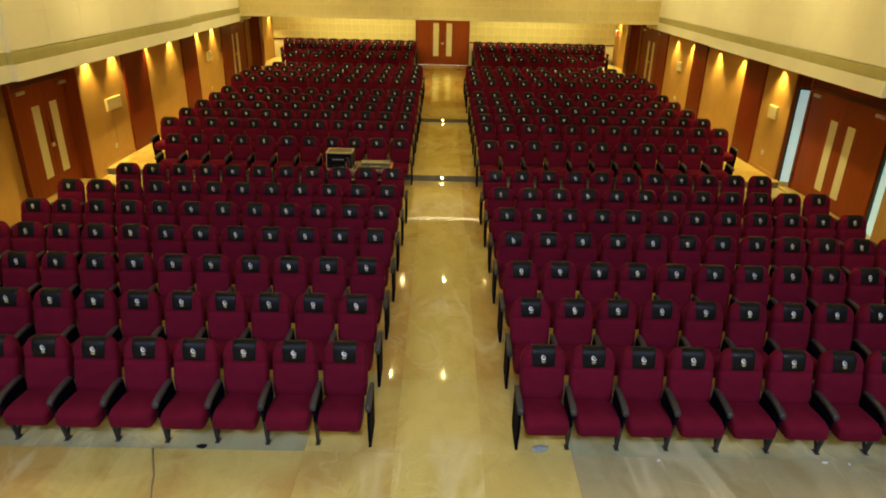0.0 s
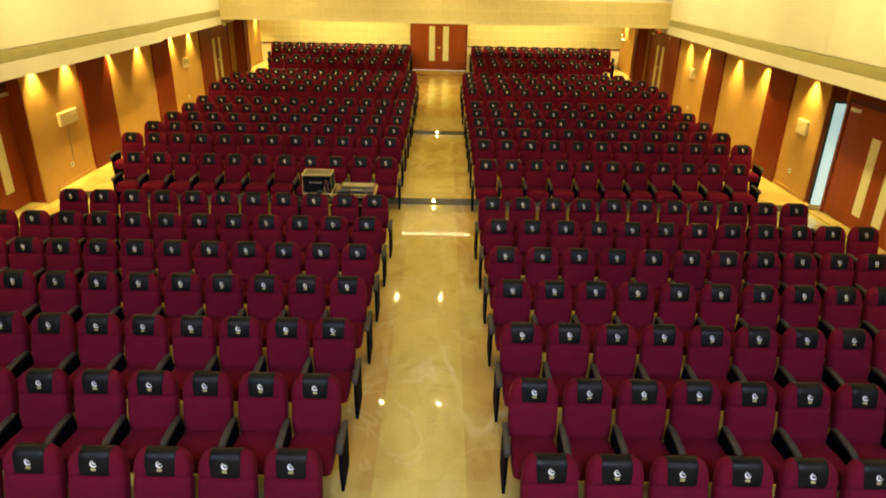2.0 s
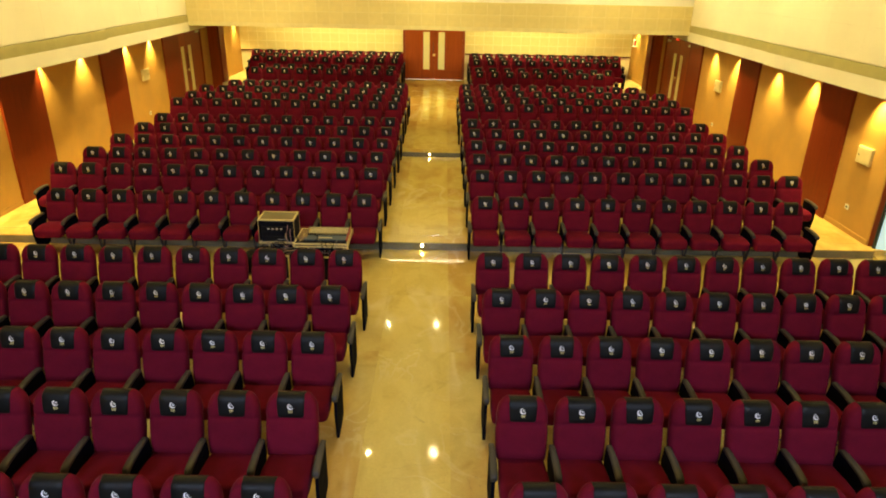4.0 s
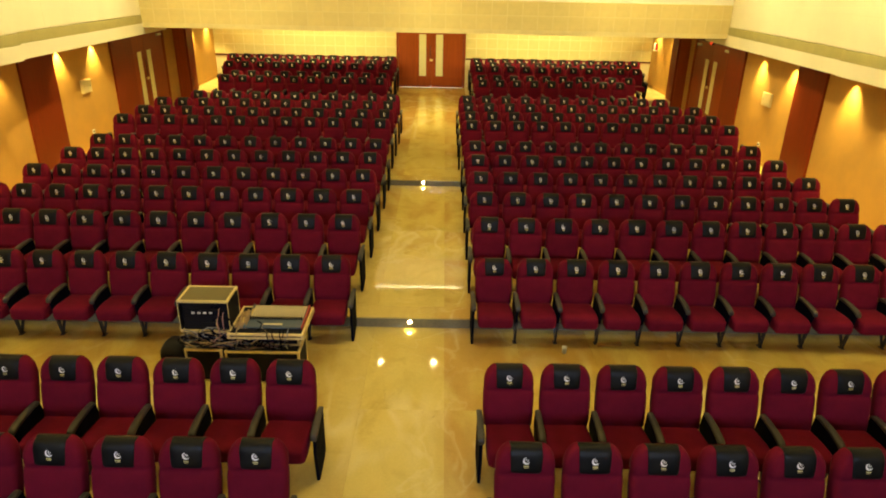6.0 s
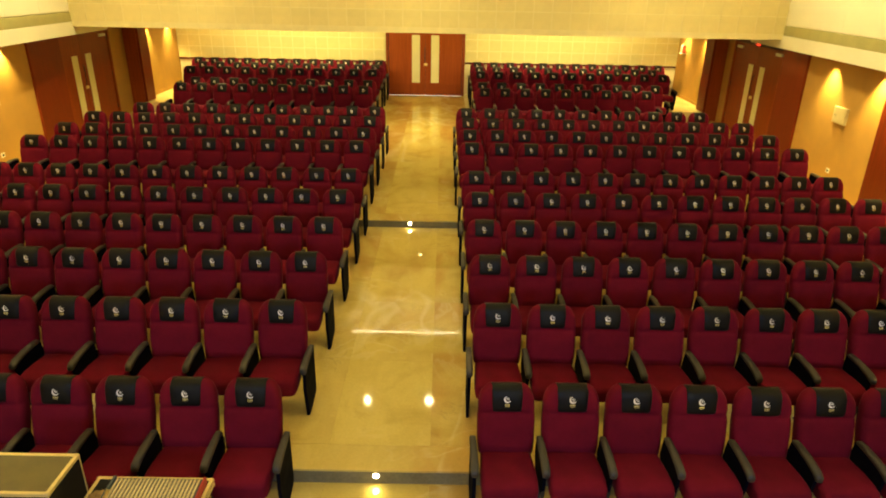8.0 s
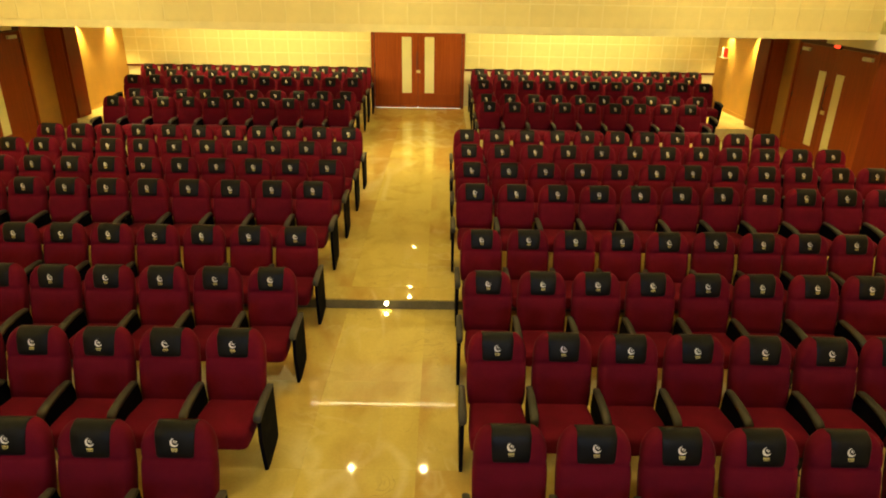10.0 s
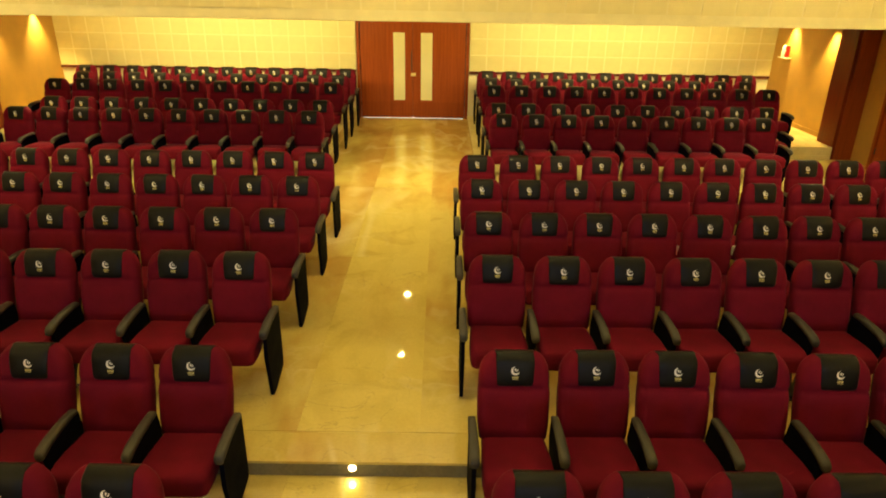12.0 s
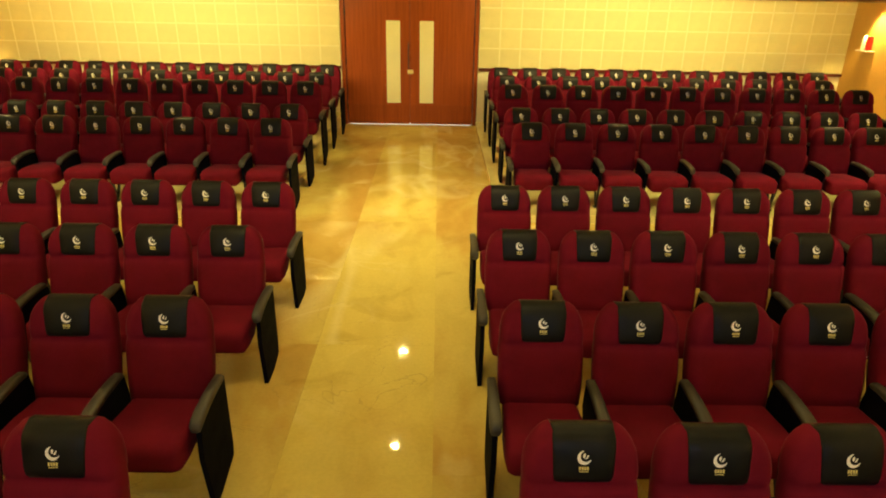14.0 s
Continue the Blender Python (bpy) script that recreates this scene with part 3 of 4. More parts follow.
def emblem_mesh():
    """A plain crescent, heavy below, with a small hook inside it."""
    bm = bmesh.new()

    def y(z):
        return back_front(z) - 0.0125
    n = 16
    outer, inner = [], []
    for i in range(n + 1):
        f = i / n
        a = radians(95 + 250 * f)
        t = math.sin(math.pi * f) ** 0.8
        for ring, r in ((outer, 0.030), (inner, 0.030 - 0.002 - 0.014 * t)):
            z = 0.905 + r * math.sin(a)
            ring.append(bm.verts.new((r * math.cos(a), y(z), z)))
    for i in range(n):
        bm.faces.new((outer[i], outer[i + 1], inner[i + 1], inner[i]))
    for shape in ([(-0.006, 0.918), (0.003, 0.925), (0.005, 0.913), (0.0, 0.902), (-0.006, 0.908)], [(0.007, 0.905), (0.014, 0.918), (0.019, 0.915), (0.012, 0.900), (0.004, 0.899)]):
        bm.faces.new([bm.verts.new((u, y(z), z)) for u, z in shape])
    return finish("emblem", bm, M_EMBLEM)


def letter_mesh():
    bm = bmesh.new()
    for u0, u1, z0, z1 in ((-0.021, -0.013, 0.852, 0.867), (-0.010, -0.002, 0.852, 0.867), (0.001, 0.009, 0.852, 0.867), (0.012, 0.020, 0.852, 0.867), (-0.019, 0.019, 0.844, 0.8475)):
        bm.faces.new([bm.verts.new((u, back_front(z) - 0.0125, z)) for u, z in ((u0, z0), (u1, z0), (u1, z1), (u0, z1))])
    return finish("lettering", bm, M_LETTER)


def seat_mesh():
    """The seat cushion: rounded, with a rolled front edge."""
    rings = []
    for y, z0, z1, w in ((-0.585, 0.305, 0.385, 0.19), (-0.577, 0.285, 0.415, 0.215), (-0.55, 0.272, 0.438, 0.230), (-0.46, 0.272, 0.450, 0.237), (-0.33, 0.285, 0.446, 0.237), (-0.2, 0.335, 0.438, 0.228), (-0.09, 0.345, 0.432, 0.222), (-0.06, 0.36, 0.42, 0.21)):
        c, d = (z0 + z1) / 2, (z1 - z0) / 2
        rings.append([(u, y, c + v) for u, v in rounded(w, d, min(d * 0.9, 0.04), 3)])
    return finish("seat_cushion", loft(bmesh.new(), rings), M_FABRIC, True)


def shell_mesh():
    rings = []
    for z, w, d in ((0.36, 0.19, 0.006), (0.40, 0.215, 0.010), (0.6, 0.225, 0.012), (0.8, 0.222, 0.010), (0.88, 0.20, 0.006)):
        y = back_front(z) + 0.160
        rings.append([(u, y + v, z) for u, v in rounded(w, d, d * 0.8, 1)])
    return finish("back_shell", loft(bmesh.new(), rings), M_PLASTIC, True)


def arm_mesh():
    """The armrest pad, dipping to a rounded nose."""
    rings = []
    for y, z, w, d in ((-0.075, 0.562, 0.020, 0.014), (-0.09, 0.568, 0.027, 0.020), (-0.17, 0.574, 0.030, 0.022), (-0.30, 0.572, 0.033, 0.022), (-0.42, 0.560, 0.035, 0.024), (-0.485, 0.543, 0.035, 0.030), (-0.51, 0.530, 0.032, 0.031), (-0.52, 0.520, 0.025, 0.020)):
        rings.append([(u, y, z + v) for u, v in rounded(w, d, d * 0.7, 2)])
    return finish("armrest", loft(bmesh.new(), rings), M_ARM, True)


def end_panel_mesh(drop=0.0):
    """The closed end panel, which may reach down past a platform's edge."""
    outline = [(-0.42, -drop), (-0.34, -drop), (-0.065, 0.03 - drop * 0.5), (-0.05, 0.06), (-0.06, 0.552), (-0.17, 0.558), (-0.48, 0.54), (-0.49, 0.30)]
    return finish("side_panel", prism(bmesh.new(), outline, "x", -0.016, 0.016, 0.005), M_PLASTIC)


def mid_panel_mesh():
    outline = [(-0.44, 0.24), (-0.10, 0.24), (-0.03, 0.36), (-0.06, 0.550), (-0.17, 0.558), (-0.48, 0.54)]
    return finish("side_panel", prism(bmesh.new(), outline, "x", -0.016, 0.016, 0.005), M_PLASTIC)


def leg_mesh(drop=0.0):
    """Two flat steel struts that run together to one foot plate."""
    z = -drop
    bm = prism(bmesh.new(), [(-0.455, 0.30), (-0.405, 0.30), (-0.345, z + 0.035), (-0.345, z), (-0.385, z), (-0.385, z + 0.03)], "x", -0.013, 0.013, 0.003)
    prism(bm, [(-0.20, 0.30), (-0.145, 0.30), (-0.343, z + 0.01), (-0.343, z + 0.075)], "x", -0.011, 0.011, 0.003)
    box(bm, -0.026, 0.026, -0.405, -0.315, z, z + 0.01)
    return finish("leg", bm, M_STEEL)


SEAT = {"backrest": back_mesh(), "headrest_cover": cover_mesh(), "emblem": emblem_mesh(), "lettering": letter_mesh(), "seat_cushion": seat_mesh(), "back_shell": shell_mesh()}
ARM, MID = arm_mesh(), mid_panel_mesh()
PITCH, PITCH_EAST = 0.56, 0.563


def seat_model(stands, label, end, leg):
    """A seat with stands at the given sides: (x, closed)."""
    s = thing("auditorium_seat", label, "seat", group="rows of auditorium seats")
    for nm in ("backrest", "headrest_cover", "seat_cushion", "back_shell"):
        ob = part(nm, SEAT[nm], None, s)
        if nm == "headrest_cover":
            tagged(ob, "black leatherette headrest cover")
            part("emblem", SEAT["emblem"], None, ob, "white crescent emblem")
            part("lettering", SEAT["lettering"], None, ob, "small yellow lettering")
    for x, closed in stands:
        part("armrest", ARM, None, s, "dark grey armrest").location.x = x
        if closed:
            part("side_panel", end, None, s, "black end panel down to the floor").location.x = x
        else:
            part("side_panel", MID, None, s).location.x = x
            part("leg", leg, None, s).location.x = x
    return s


H = PITCH / 2
LABEL = "maroon fabric auditorium seat with black headrest cover"
MODELS = {}
# the floor lies a little lower than the seat's own base, by this much in each part of the hall
for place, drop in (("stalls", 0.055), ("rear", 0.095), ("platform", 0.0)):
    end, leg = end_panel_mesh(drop), leg_mesh(drop)
    MODELS[place, "mid"] = seat_model(((-H, False),), LABEL + ", unfolded", end, leg)
    MODELS[place, "first"] = seat_model(((-H - 0.015, True),), LABEL + " beside the aisle", end, leg)
    MODELS[place, "last"] = seat_model(((-H, False), (H + 0.03, True)), LABEL + " at the row's end", end, leg)
    if place == "platform":
        MODELS["low"] = seat_model(((-H, False), (H + 0.03, True)), LABEL + " at the platform's edge", end_panel_mesh(Z3 - 0.35), leg)
        MODELS["east_high"] = seat_model(((-H - 0.015, True),), LABEL + " beside the aisle", end_panel_mesh(Z4 - Z3), leg)
        MODELS["high"] = seat_model(((-H, False), (H + 0.03, True)), LABEL + " at the platform's edge", end_panel_mesh(Z4 - 0.365), leg)

R1, R2 = 0.165, 0.375
# rows: distance, floor height, first seat from the aisle (west, east), number of seats (west, east)
ROWS = [(0.0, 0, -1.07, 1.16, 12, 12), (1.145, 0, -1.07, 1.16, 12, 12), (2.29, 0, -1.07, 1.16, 12, 12), (3.45, 0, -1.07, 1.16, 12, 12),
        (4.6, 0, -1.07, 1.16, 12, 12), (5.78, 0, -1.07, 1.15, 12, 12), (6.97, 0, -1.055, 1.125, 11, 11), (9.6, 0, -1.07, 1.16, 11, 11),
        (10.78, R1, -1.07, 1.16, 12, 12), (12.05, R1, -1.07, 1.16, 12, 12), (13.3, R1, -1.07, 1.16, 12, 12), (14.57, R1, -1.07, 1.16, 12, 12),
        (15.79, R1, -1.07, 1.16, 12, 12), (17.0, R2, -1.08, 1.125, 12, 12), (18.15, R2, -1.08, 1.125, 12, 12), (19.36, R2, -1.08, 1.125, 12, 12),
        (20.55, R2, -1.08, 1.125, 11, 11), (23.15, Z3, -1.66, 1.71, 10, 9), (24.25, Z3, -1.66, 1.71, 10, 10), (25.4, Z4, -1.64, 1.70, 11, 11),
        (26.55, Z4, -1.66, 1.71, 11, 11), (27.75, Z4, -1.67, 1.71, 12, 12)]
rng = random.Random(4)
outer = []
for y, z, xw, xe, nw, ne in ROWS:
    near = 7 if y < 22 else 6
    for start, step, n, west in ((xw - PITCH * (nw - 1), PITCH, nw, True), (xe, PITCH_EAST, ne, False)):
        for i in range(n):
            place = "stalls" if z < 0.3 else "rear" if y < 22 else "platform"
            kind = "first" if i == 0 else "mid" if i < n - 1 else "last"
            model = MODELS[place, kind] if y < 22 or kind != "last" or not west else MODELS["low" if z < 0.5 else "high"]
            if not west and kind == "first" and z == Z4:
                model = MODELS["east_high"]
            spot = pose(start + step * i + rng.uniform(-0.004, 0.004), y + rng.uniform(-0.008, 0.008), z, 0, 0, rng.uniform(-0.7, 0.7))
            if (n - 1 - i if west else i) < near:
                copy_thing(model, spot)
            else:
                outer.append((model, spot))


def joined(name, placed, label, category):
    """One mesh out of many placed copies of things."""
    verts, faces, slots, smooth, mats = [], [], [], [], []
    for model, spot in placed:
        for ob in model.children_recursive:
            me = ob.data
            off, m = len(verts), spot @ Matrix.Translation((ob.location.x, 0, 0))
            verts += [tuple(m @ v.co) for v in me.vertices]
            if me.materials[0] not in mats:
                mats.append(me.materials[0])
            k = mats.index(me.materials[0])
            for poly in me.polygons:
                faces.append([off + v for v in poly.vertices])
                slots.append(k)
                smooth.append(poly.use_smooth)
    me = bpy.data.meshes.new(name)
    me.from_pydata(verts, [], faces)
    for m in mats:
        me.materials.append(m)
    me.polygons.foreach_set("material_index", slots)
    me.polygons.foreach_set("use_smooth", smooth)
    me.update()
    return tagged(new(name, me), label, category, "", "stuff")


joined("outer_seats", outer, "maroon auditorium seats with black headrest covers towards the side walls", "seats")
for model in MODELS.values():
    for ob in (*model.children_recursive, model):
        bpy.data.objects.remove(ob)

# ---- small fittings ----
for y, z0, z1 in ((STEP1, F0, Z1), (STEP2, Z1, RAMP[0][1])):
    x = 0.0
    lamp = thing("step_light", "small round warm step light in a stone riser", "light", group="step lights", place=(x, y - 0.016, (z0 + z1) / 2 + 0.01))
    bm = bmesh.new()
    tube(bm, [(0, 0, 0), (0, -0.006, 0)], 0.035, 16)
    part("bezel", bm, M_SHEET, lamp)
    bm = bmesh.new()
    tube(bm, [(0, -0.006, 0), (0, -0.009, 0)], 0.024, 16)
    part("lens", bm, M_STEPLED, lamp, "glowing lens")
for x, y in HALL_LAMPS:
    bm = bmesh.new()
    for k in range(24):
        a, b = radians(15 * k), radians(15 * k + 15)
        ring = [[bm.verts.new((r * math.cos(t), r * math.sin(t), z)) for r, z in ((0.14, -0.05), (0.17, -0.05), (0.17, 0), (0.14, 0))] for t in (a, b)]
        for q in range(4):
            bm.faces.new((ring[0][q], ring[1][q], ring[1][(q + 1) % 4], ring[0][(q + 1) % 4]))
    ob = tagged(new("downlight", finish("downlight", bm, M_SHEET)), "white recessed ceiling downlight ring", "light", "ceiling downlights")
    ob.location = (x, y, 9.8)

# wall boxes, sockets, signs
for side in (-1, 1):
    wx = WL if side < 0 else WR
    for y, z, w, h in (((10.48, 1.58, 0.76, 0.30) if side < 0 else (10.55, 1.69, 0.44, 0.33)), (17.9, 1.87, 0.44, 0.32)):
        b = thing("wall_box", "cream sheet-metal box fixed to the ochre wall panel", "wall box", "wall boxes", place=(wx - side * 0.02, y, z))
        part("case", boxed(*sorted((0, -side * 0.055)), -w / 2, w / 2, -h / 2, h / 2, bevel=0.012), M_BOX, b)
        part("front_plate", boxed(*sorted((-side * 0.056, -side * 0.063)), -w / 2 + 0.02, w / 2 - 0.02, -h / 2 + 0.02, h / 2 - 0.02, bevel=0.003), M_BOX, b)
        bm = tube(bmesh.new(), [(-side * 0.063, w * 0.3, 0), (-side * 0.073, w * 0.3, 0)], 0.014, 10)
        part("knob", bm, M_STEEL, b)
    for y, z0, z1 in (((10.42, 0.58, 1.45),) if side < 0 else ()):
        bm = tube(bmesh.new(), [(wx - side * 0.026, y + 0.012 * math.sin(5 * k), z0 + (z1 - z0) * k / 8) for k in range(9)], 0.006, 6)
        tagged(new("wall_cable", finish("wall_cable", bm, M_GREY, True)), "thin grey cable from a wall box down to the socket", "cable")
    for y, z in ((10.3 if side < 0 else 10.7, 0.51 if side < 0 else 0.60), (17.9, 0.74)):
        o = thing("wall_socket", "small white socket plate on the wall panel", "socket", "wall sockets", place=(wx - side * 0.02, y, z))
        part("plate", boxed(*sorted((0, -side * 0.012)), -0.06, 0.06, -0.05, 0.05, bevel=0.004), M_SHEET, o)
        part("outlet", boxed(*sorted((-side * 0.0125, -side * 0.016)), -0.025, 0.025, -0.02, 0.02), M_PLASTIC, o)
for y, z in ((7.46, 2.78), (22.05, 2.85)):
    sign = thing("exit_sign", "small red glowing exit sign over a side door", "sign", "exit signs", place=(WR - 0.03, y, z))
    part("case", boxed(0, 0.03, -0.12, 0.12, -0.048, 0.048, bevel=0.006), M_PLASTIC, sign)
    part("bracket", boxed(0.005, 0.02, -0.03, 0.03, 0.047, 2.899 - z), M_STEEL, sign)
    for k in range(4):
        part("bar", boxed(-0.004, -0.0005, -0.10 + 0.053 * k, -0.062 + 0.053 * k, -0.03, 0.03), M_EXIT, sign, "red lit bar")
ext = thing("fire_alarm", "red alarm sounder and white bottle on a white wall shelf", "alarm", place=(REAR_E - 0.02, 27.62, 2.08))
part("shelf", boxed(-0.16, 0, -0.17, 0.17, -0.02, 0.0, bevel=0.004), M_SHEET, ext)
bm = loft(bmesh.new(), [[(-0.08 + r * math.cos(radians(30 * k)), 0.06 + r * math.sin(radians(30 * k)), z) for k in range(12)] for r, z in ((0.05, 0.002), (0.055, 0.02), (0.055, 0.2), (0.04, 0.25), (0.02, 0.27))])
part("bottle", bm, M_SHEET, ext, "white bottle", True)
part("sounder", boxed(-0.12, -0.03, -0.11, -0.03, 0.002, 0.26, bevel=0.02), M_RED, ext, "red sounder")

# ---- sound desk in the cross aisle ----
M_CASE = material("black_laminate", (0.008, 0.008, 0.010), 0.5, vary=0.2, scale=8, fine=90, bump=0.05, spec=0.15)
M_CASETOP = material("olive_grey_laminate", (0.15, 0.12, 0.04), 0.45, vary=0.15, scale=6, fine=90, bump=0.05)
M_DESK = material("blue_grey_panel", (0.07, 0.095, 0.11), 0.4, vary=0.12, scale=9, fine=100)
M_STRIP = material("pale_fader_strip", (0.66, 0.55, 0.28), 0.45, vary=0.1, scale=12, fine=120)
M_CHEEK = material("red_side_cheek", (0.40, 0.03, 0.02), 0.4, vary=0.1)
M_TAN = material("tan_cable", (0.42, 0.30, 0.13), 0.5, vary=0.15)
M_PINK = material("pink_cable", (0.38, 0.19, 0.16), 0.5, vary=0.08)
M_BLUE = material("blue_cable", (0.02, 0.03, 0.10), 0.5, vary=0.1)
M_CLOTH = material("tan_cloth", (0.34, 0.22, 0.09), 0.85, vary=0.25, scale=14, fine=160, bump=0.3)


def flight_case(name, label, x0, x1, y0, y1, z0, z1, top, open_front=False):
    c = thing(name, label, "flight case", place=((x0 + x1) / 2, (y0 + y1) / 2, z0))
    w, d, h = (x1 - x0) / 2, (y1 - y0) / 2, z1 - z0
    e = 0.028
    thin = 0.009 if open_front else e
    if open_front:
        bm = bmesh.new()
        box(bm, -w + 0.006, -w + 0.018, -d + 0.006, d - 0.006, 0.006, h - 0.006)
        box(bm, w - 0.018, w - 0.006, -d + 0.006, d - 0.006, 0.006, h - 0.006)
        box(bm, -w + 0.018, w - 0.018, d - 0.02, d - 0.006, 0.006, h - 0.006)
        box(bm, -w + 0.018, w - 0.018, -d + 0.006, d - 0.02, 0.006, 0.02)
        part("body", bm, M_CASE, c)
        part("lid", boxed(-w + 0.006, w - 0.006, -d + 0.006, d - 0.006, h - 0.018, h - 0.004), top, c)
    else:
        part("body", boxed(-w + 0.006, w - 0.006, -d + 0.006, d - 0.006, 0.006, h - 0.018), M_CASE, c)
        part("lid", boxed(-w + 0.006, w - 0.006, -d + 0.006, d - 0.006, h - 0.0175, h - 0.004), top, c)
    for s in (-1, 1):
        for t in (-1, 1):
            part("edging", boxed(*sorted((s * w, s * (w - thin))), *sorted((t * d, t * (d - thin))), e, h - e, bevel=0.003), M_ALU, c)
            part("edging", boxed(-w + e, w - e, *sorted((t * d, t * (d - e))), *((0, e) if s < 0 else (h - e, h)), bevel=0.004), M_ALU, c)
            part("edging", boxed(*sorted((t * w, t * (w - e))), -d + e, d - e, *((0, e) if s < 0 else (h - e, h)), bevel=0.004), M_ALU, c)
            for u in (0, 1):
                bm = bmesh.new()
                bmesh.ops.create_icosphere(bm, subdivisions=2, radius=0.022, matrix=Matrix.Translation((s * (w - 0.014), t * (d - 0.014), 0.014 + u * (h - 0.028))))
                part("corner", bm, M_ALU, c, "", True)
    return c


flight_case("flight_case", "low black flight case with aluminium edging on the floor", -2.62, -2.17, 8.19, 8.74, F0 + 0.004, 0.40, M_CASE)
flight_case("flight_case", "wide black flight case with aluminium edging on the floor", -2.13, -1.24, 8.16, 8.58, F0 + 0.004, 0.40, M_CASE)
rack = flight_case("equipment_rack", "open-fronted amplifier rack with aluminium edging on stacked cases", -2.68, -2.08, 8.32, 8.73, 0.555, 0.98, M_CASETOP, True)
for k, z in enumerate((0.03, 0.115, 0.20, 0.29)):
    unit = part("rack_unit", boxed(-0.27, 0.27, -0.16, 0.15, z, z + 0.08, bevel=0.004), M_CASE, rack)
    for q in range(4):
        part("label", boxed(-0.16 + 0.07 * q, -0.12 + 0.07 * q, -0.164, -0.1605, z + 0.03, z + 0.055), M_SHEET, unit) if k == 2 else None
    for q in range(3):
        part("knob", tube(bmesh.new(), [(0.1 + 0.05 * q, -0.1605, z + 0.04), (0.1 + 0.05 * q, -0.18, z + 0.04)], 0.012, 8), M_PLASTIC, unit)
flight_case("console_case", "shallow flight case tray under the mixing console", -2.09, -1.19, 8.20, 8.90, 0.545, 0.615, M_CASE)
flight_case("small_case", "small black equipment case under the console tray", -1.88, -1.26, 8.30, 8.56, 0.40, 0.545, M_CASE)
flight_case("small_case", "small black equipment case under the amplifier rack", -2.56, -2.19, 8.42, 8.72, 0.40, 0.555, M_CASE)
desk = thing("mixing_console", "mixing console with pale fader strips and a red side cheek", "mixing console", place=(-1.575, 8.58, 0.617))
W = 0.335
part("chassis", prism(bmesh.new(), [(-0.25, 0.0), (0.25, 0.0), (0.25, 0.050), (-0.25, 0.022)], "x", -W, W, 0.004), M_DESK, desk)
for s in (-1, 1):
    part("side_cheek", prism(bmesh.new(), [(-0.26, 0.0), (0.26, 0.0), (0.26, 0.066), (-0.26, 0.036)], "x", *sorted((s * (W + 0.001), s * (W + 0.02))), 0.003), M_CHEEK if s > 0 else M_DESK, desk)
strip_mesh = finish("fader_strip", prism(bmesh.new(), [(-0.06, 0.034), (0.23, 0.050), (0.23, 0.062), (-0.06, 0.044)], "x", -0.0075, 0.0075), M_STRIP)
for k in range(22):
    st = part("fader_strip", strip_mesh, None, desk)
    st.location.x = -W + 0.025 + k * (2 * W - 0.05) / 21
    cap = boxed(-0.007, 0.007, -0.085, -0.062, 0.032, 0.066)
    part("fader_cap", cap, M_PLASTIC, st)
part("meter_bridge", boxed(-0.12, 0.1, -0.205, -0.175, 0.027, 0.036, bevel=0.003), M_STRIP, desk)
CABLES = (("pink", M_PINK), ("black", M_PLASTIC), ("grey", M_GREY), ("tan", M_TAN), ("black", M_PLASTIC), ("tan", M_TAN), ("black", M_PLASTIC), ("blue", M_BLUE))
crng = random.Random(11)
for k in range(56):
    a = Vector((crng.uniform(-2.6, -1.35), 8.2 + crng.uniform(0.0, 0.10), 0.412 + crng.uniform(0, 0.05)))
    b = Vector((crng.uniform(-2.45, -1.5), 8.25 + crng.uniform(-0.01, 0.05), 0.415 + crng.uniform(0.0, 0.13 if k % 5 else 0.34)))
    pts = []
    loop, swing = crng.uniform(5, 11), crng.uniform(0.04, 0.09)
    for q in range(15):
        f = q / 14
        p = a.lerp(b, f)
        pts.append((p.x + swing * math.sin(loop * f + k), p.y - 0.04 * math.sin(math.pi * f) + 0.02 * math.sin(loop * 1.3 * f), max(0.412, p.z + 0.035 * math.sin(loop * 0.8 * f + 2 * k))))
    ob = new("cable", finish("cable", tube(bmesh.new(), pts, crng.choice((0.004, 0.006, 0.008)), 6), CABLES[k % 8][1], True))
    tagged(ob, CABLES[k % 8][0] + " audio cable looped over the flight cases", "cable", "audio cables")
for x, y in ((-2.0, 8.2), (-2.05, 8.32), (-1.95, 8.42)):
    plug = tube(bmesh.new(), [(x, y + 0.1, 0.60), (x + 0.05, y + 0.22, 0.67), (x + 0.06, y + 0.25, 0.70)], 0.014, 8)
    tagged(new("plug", finish("plug", plug, M_BRASS, True)), "brass-coloured cable plug on the console case", "plug", "audio cables")
# a crumpled cloth beside the console
heap = bmesh.new()
grid = [[heap.verts.new((-2.045 + 0.018 * i, 8.32 + 0.03 * j, 0.618 + 0.13 * math.sin(math.pi * i / 9) ** 0.6 * math.sin(math.pi * j / 14) ** 0.6 * (0.62 + 0.38 * math.sin(1.9 * i + 1.3 * j) * math.cos(0.9 * j)))) for j in range(15)] for i in range(10)]
for i in range(9):
    for j in range(14):
        heap.faces.new((grid[i][j], grid[i + 1][j], grid[i + 1][j + 1], grid[i][j + 1]))
heap.faces.new([grid[i][0] for i in range(10)] + [grid[9][j] for j in range(1, 15)] + [grid[i][14] for i in range(8, -1, -1)] + [grid[0][j] for j in range(13, 0, -1)])
tagged(new("crumpled_cloth", finish("crumpled_cloth", heap, M_CLOTH, True)), "crumpled tan cloth lying beside the mixing console", "cloth")
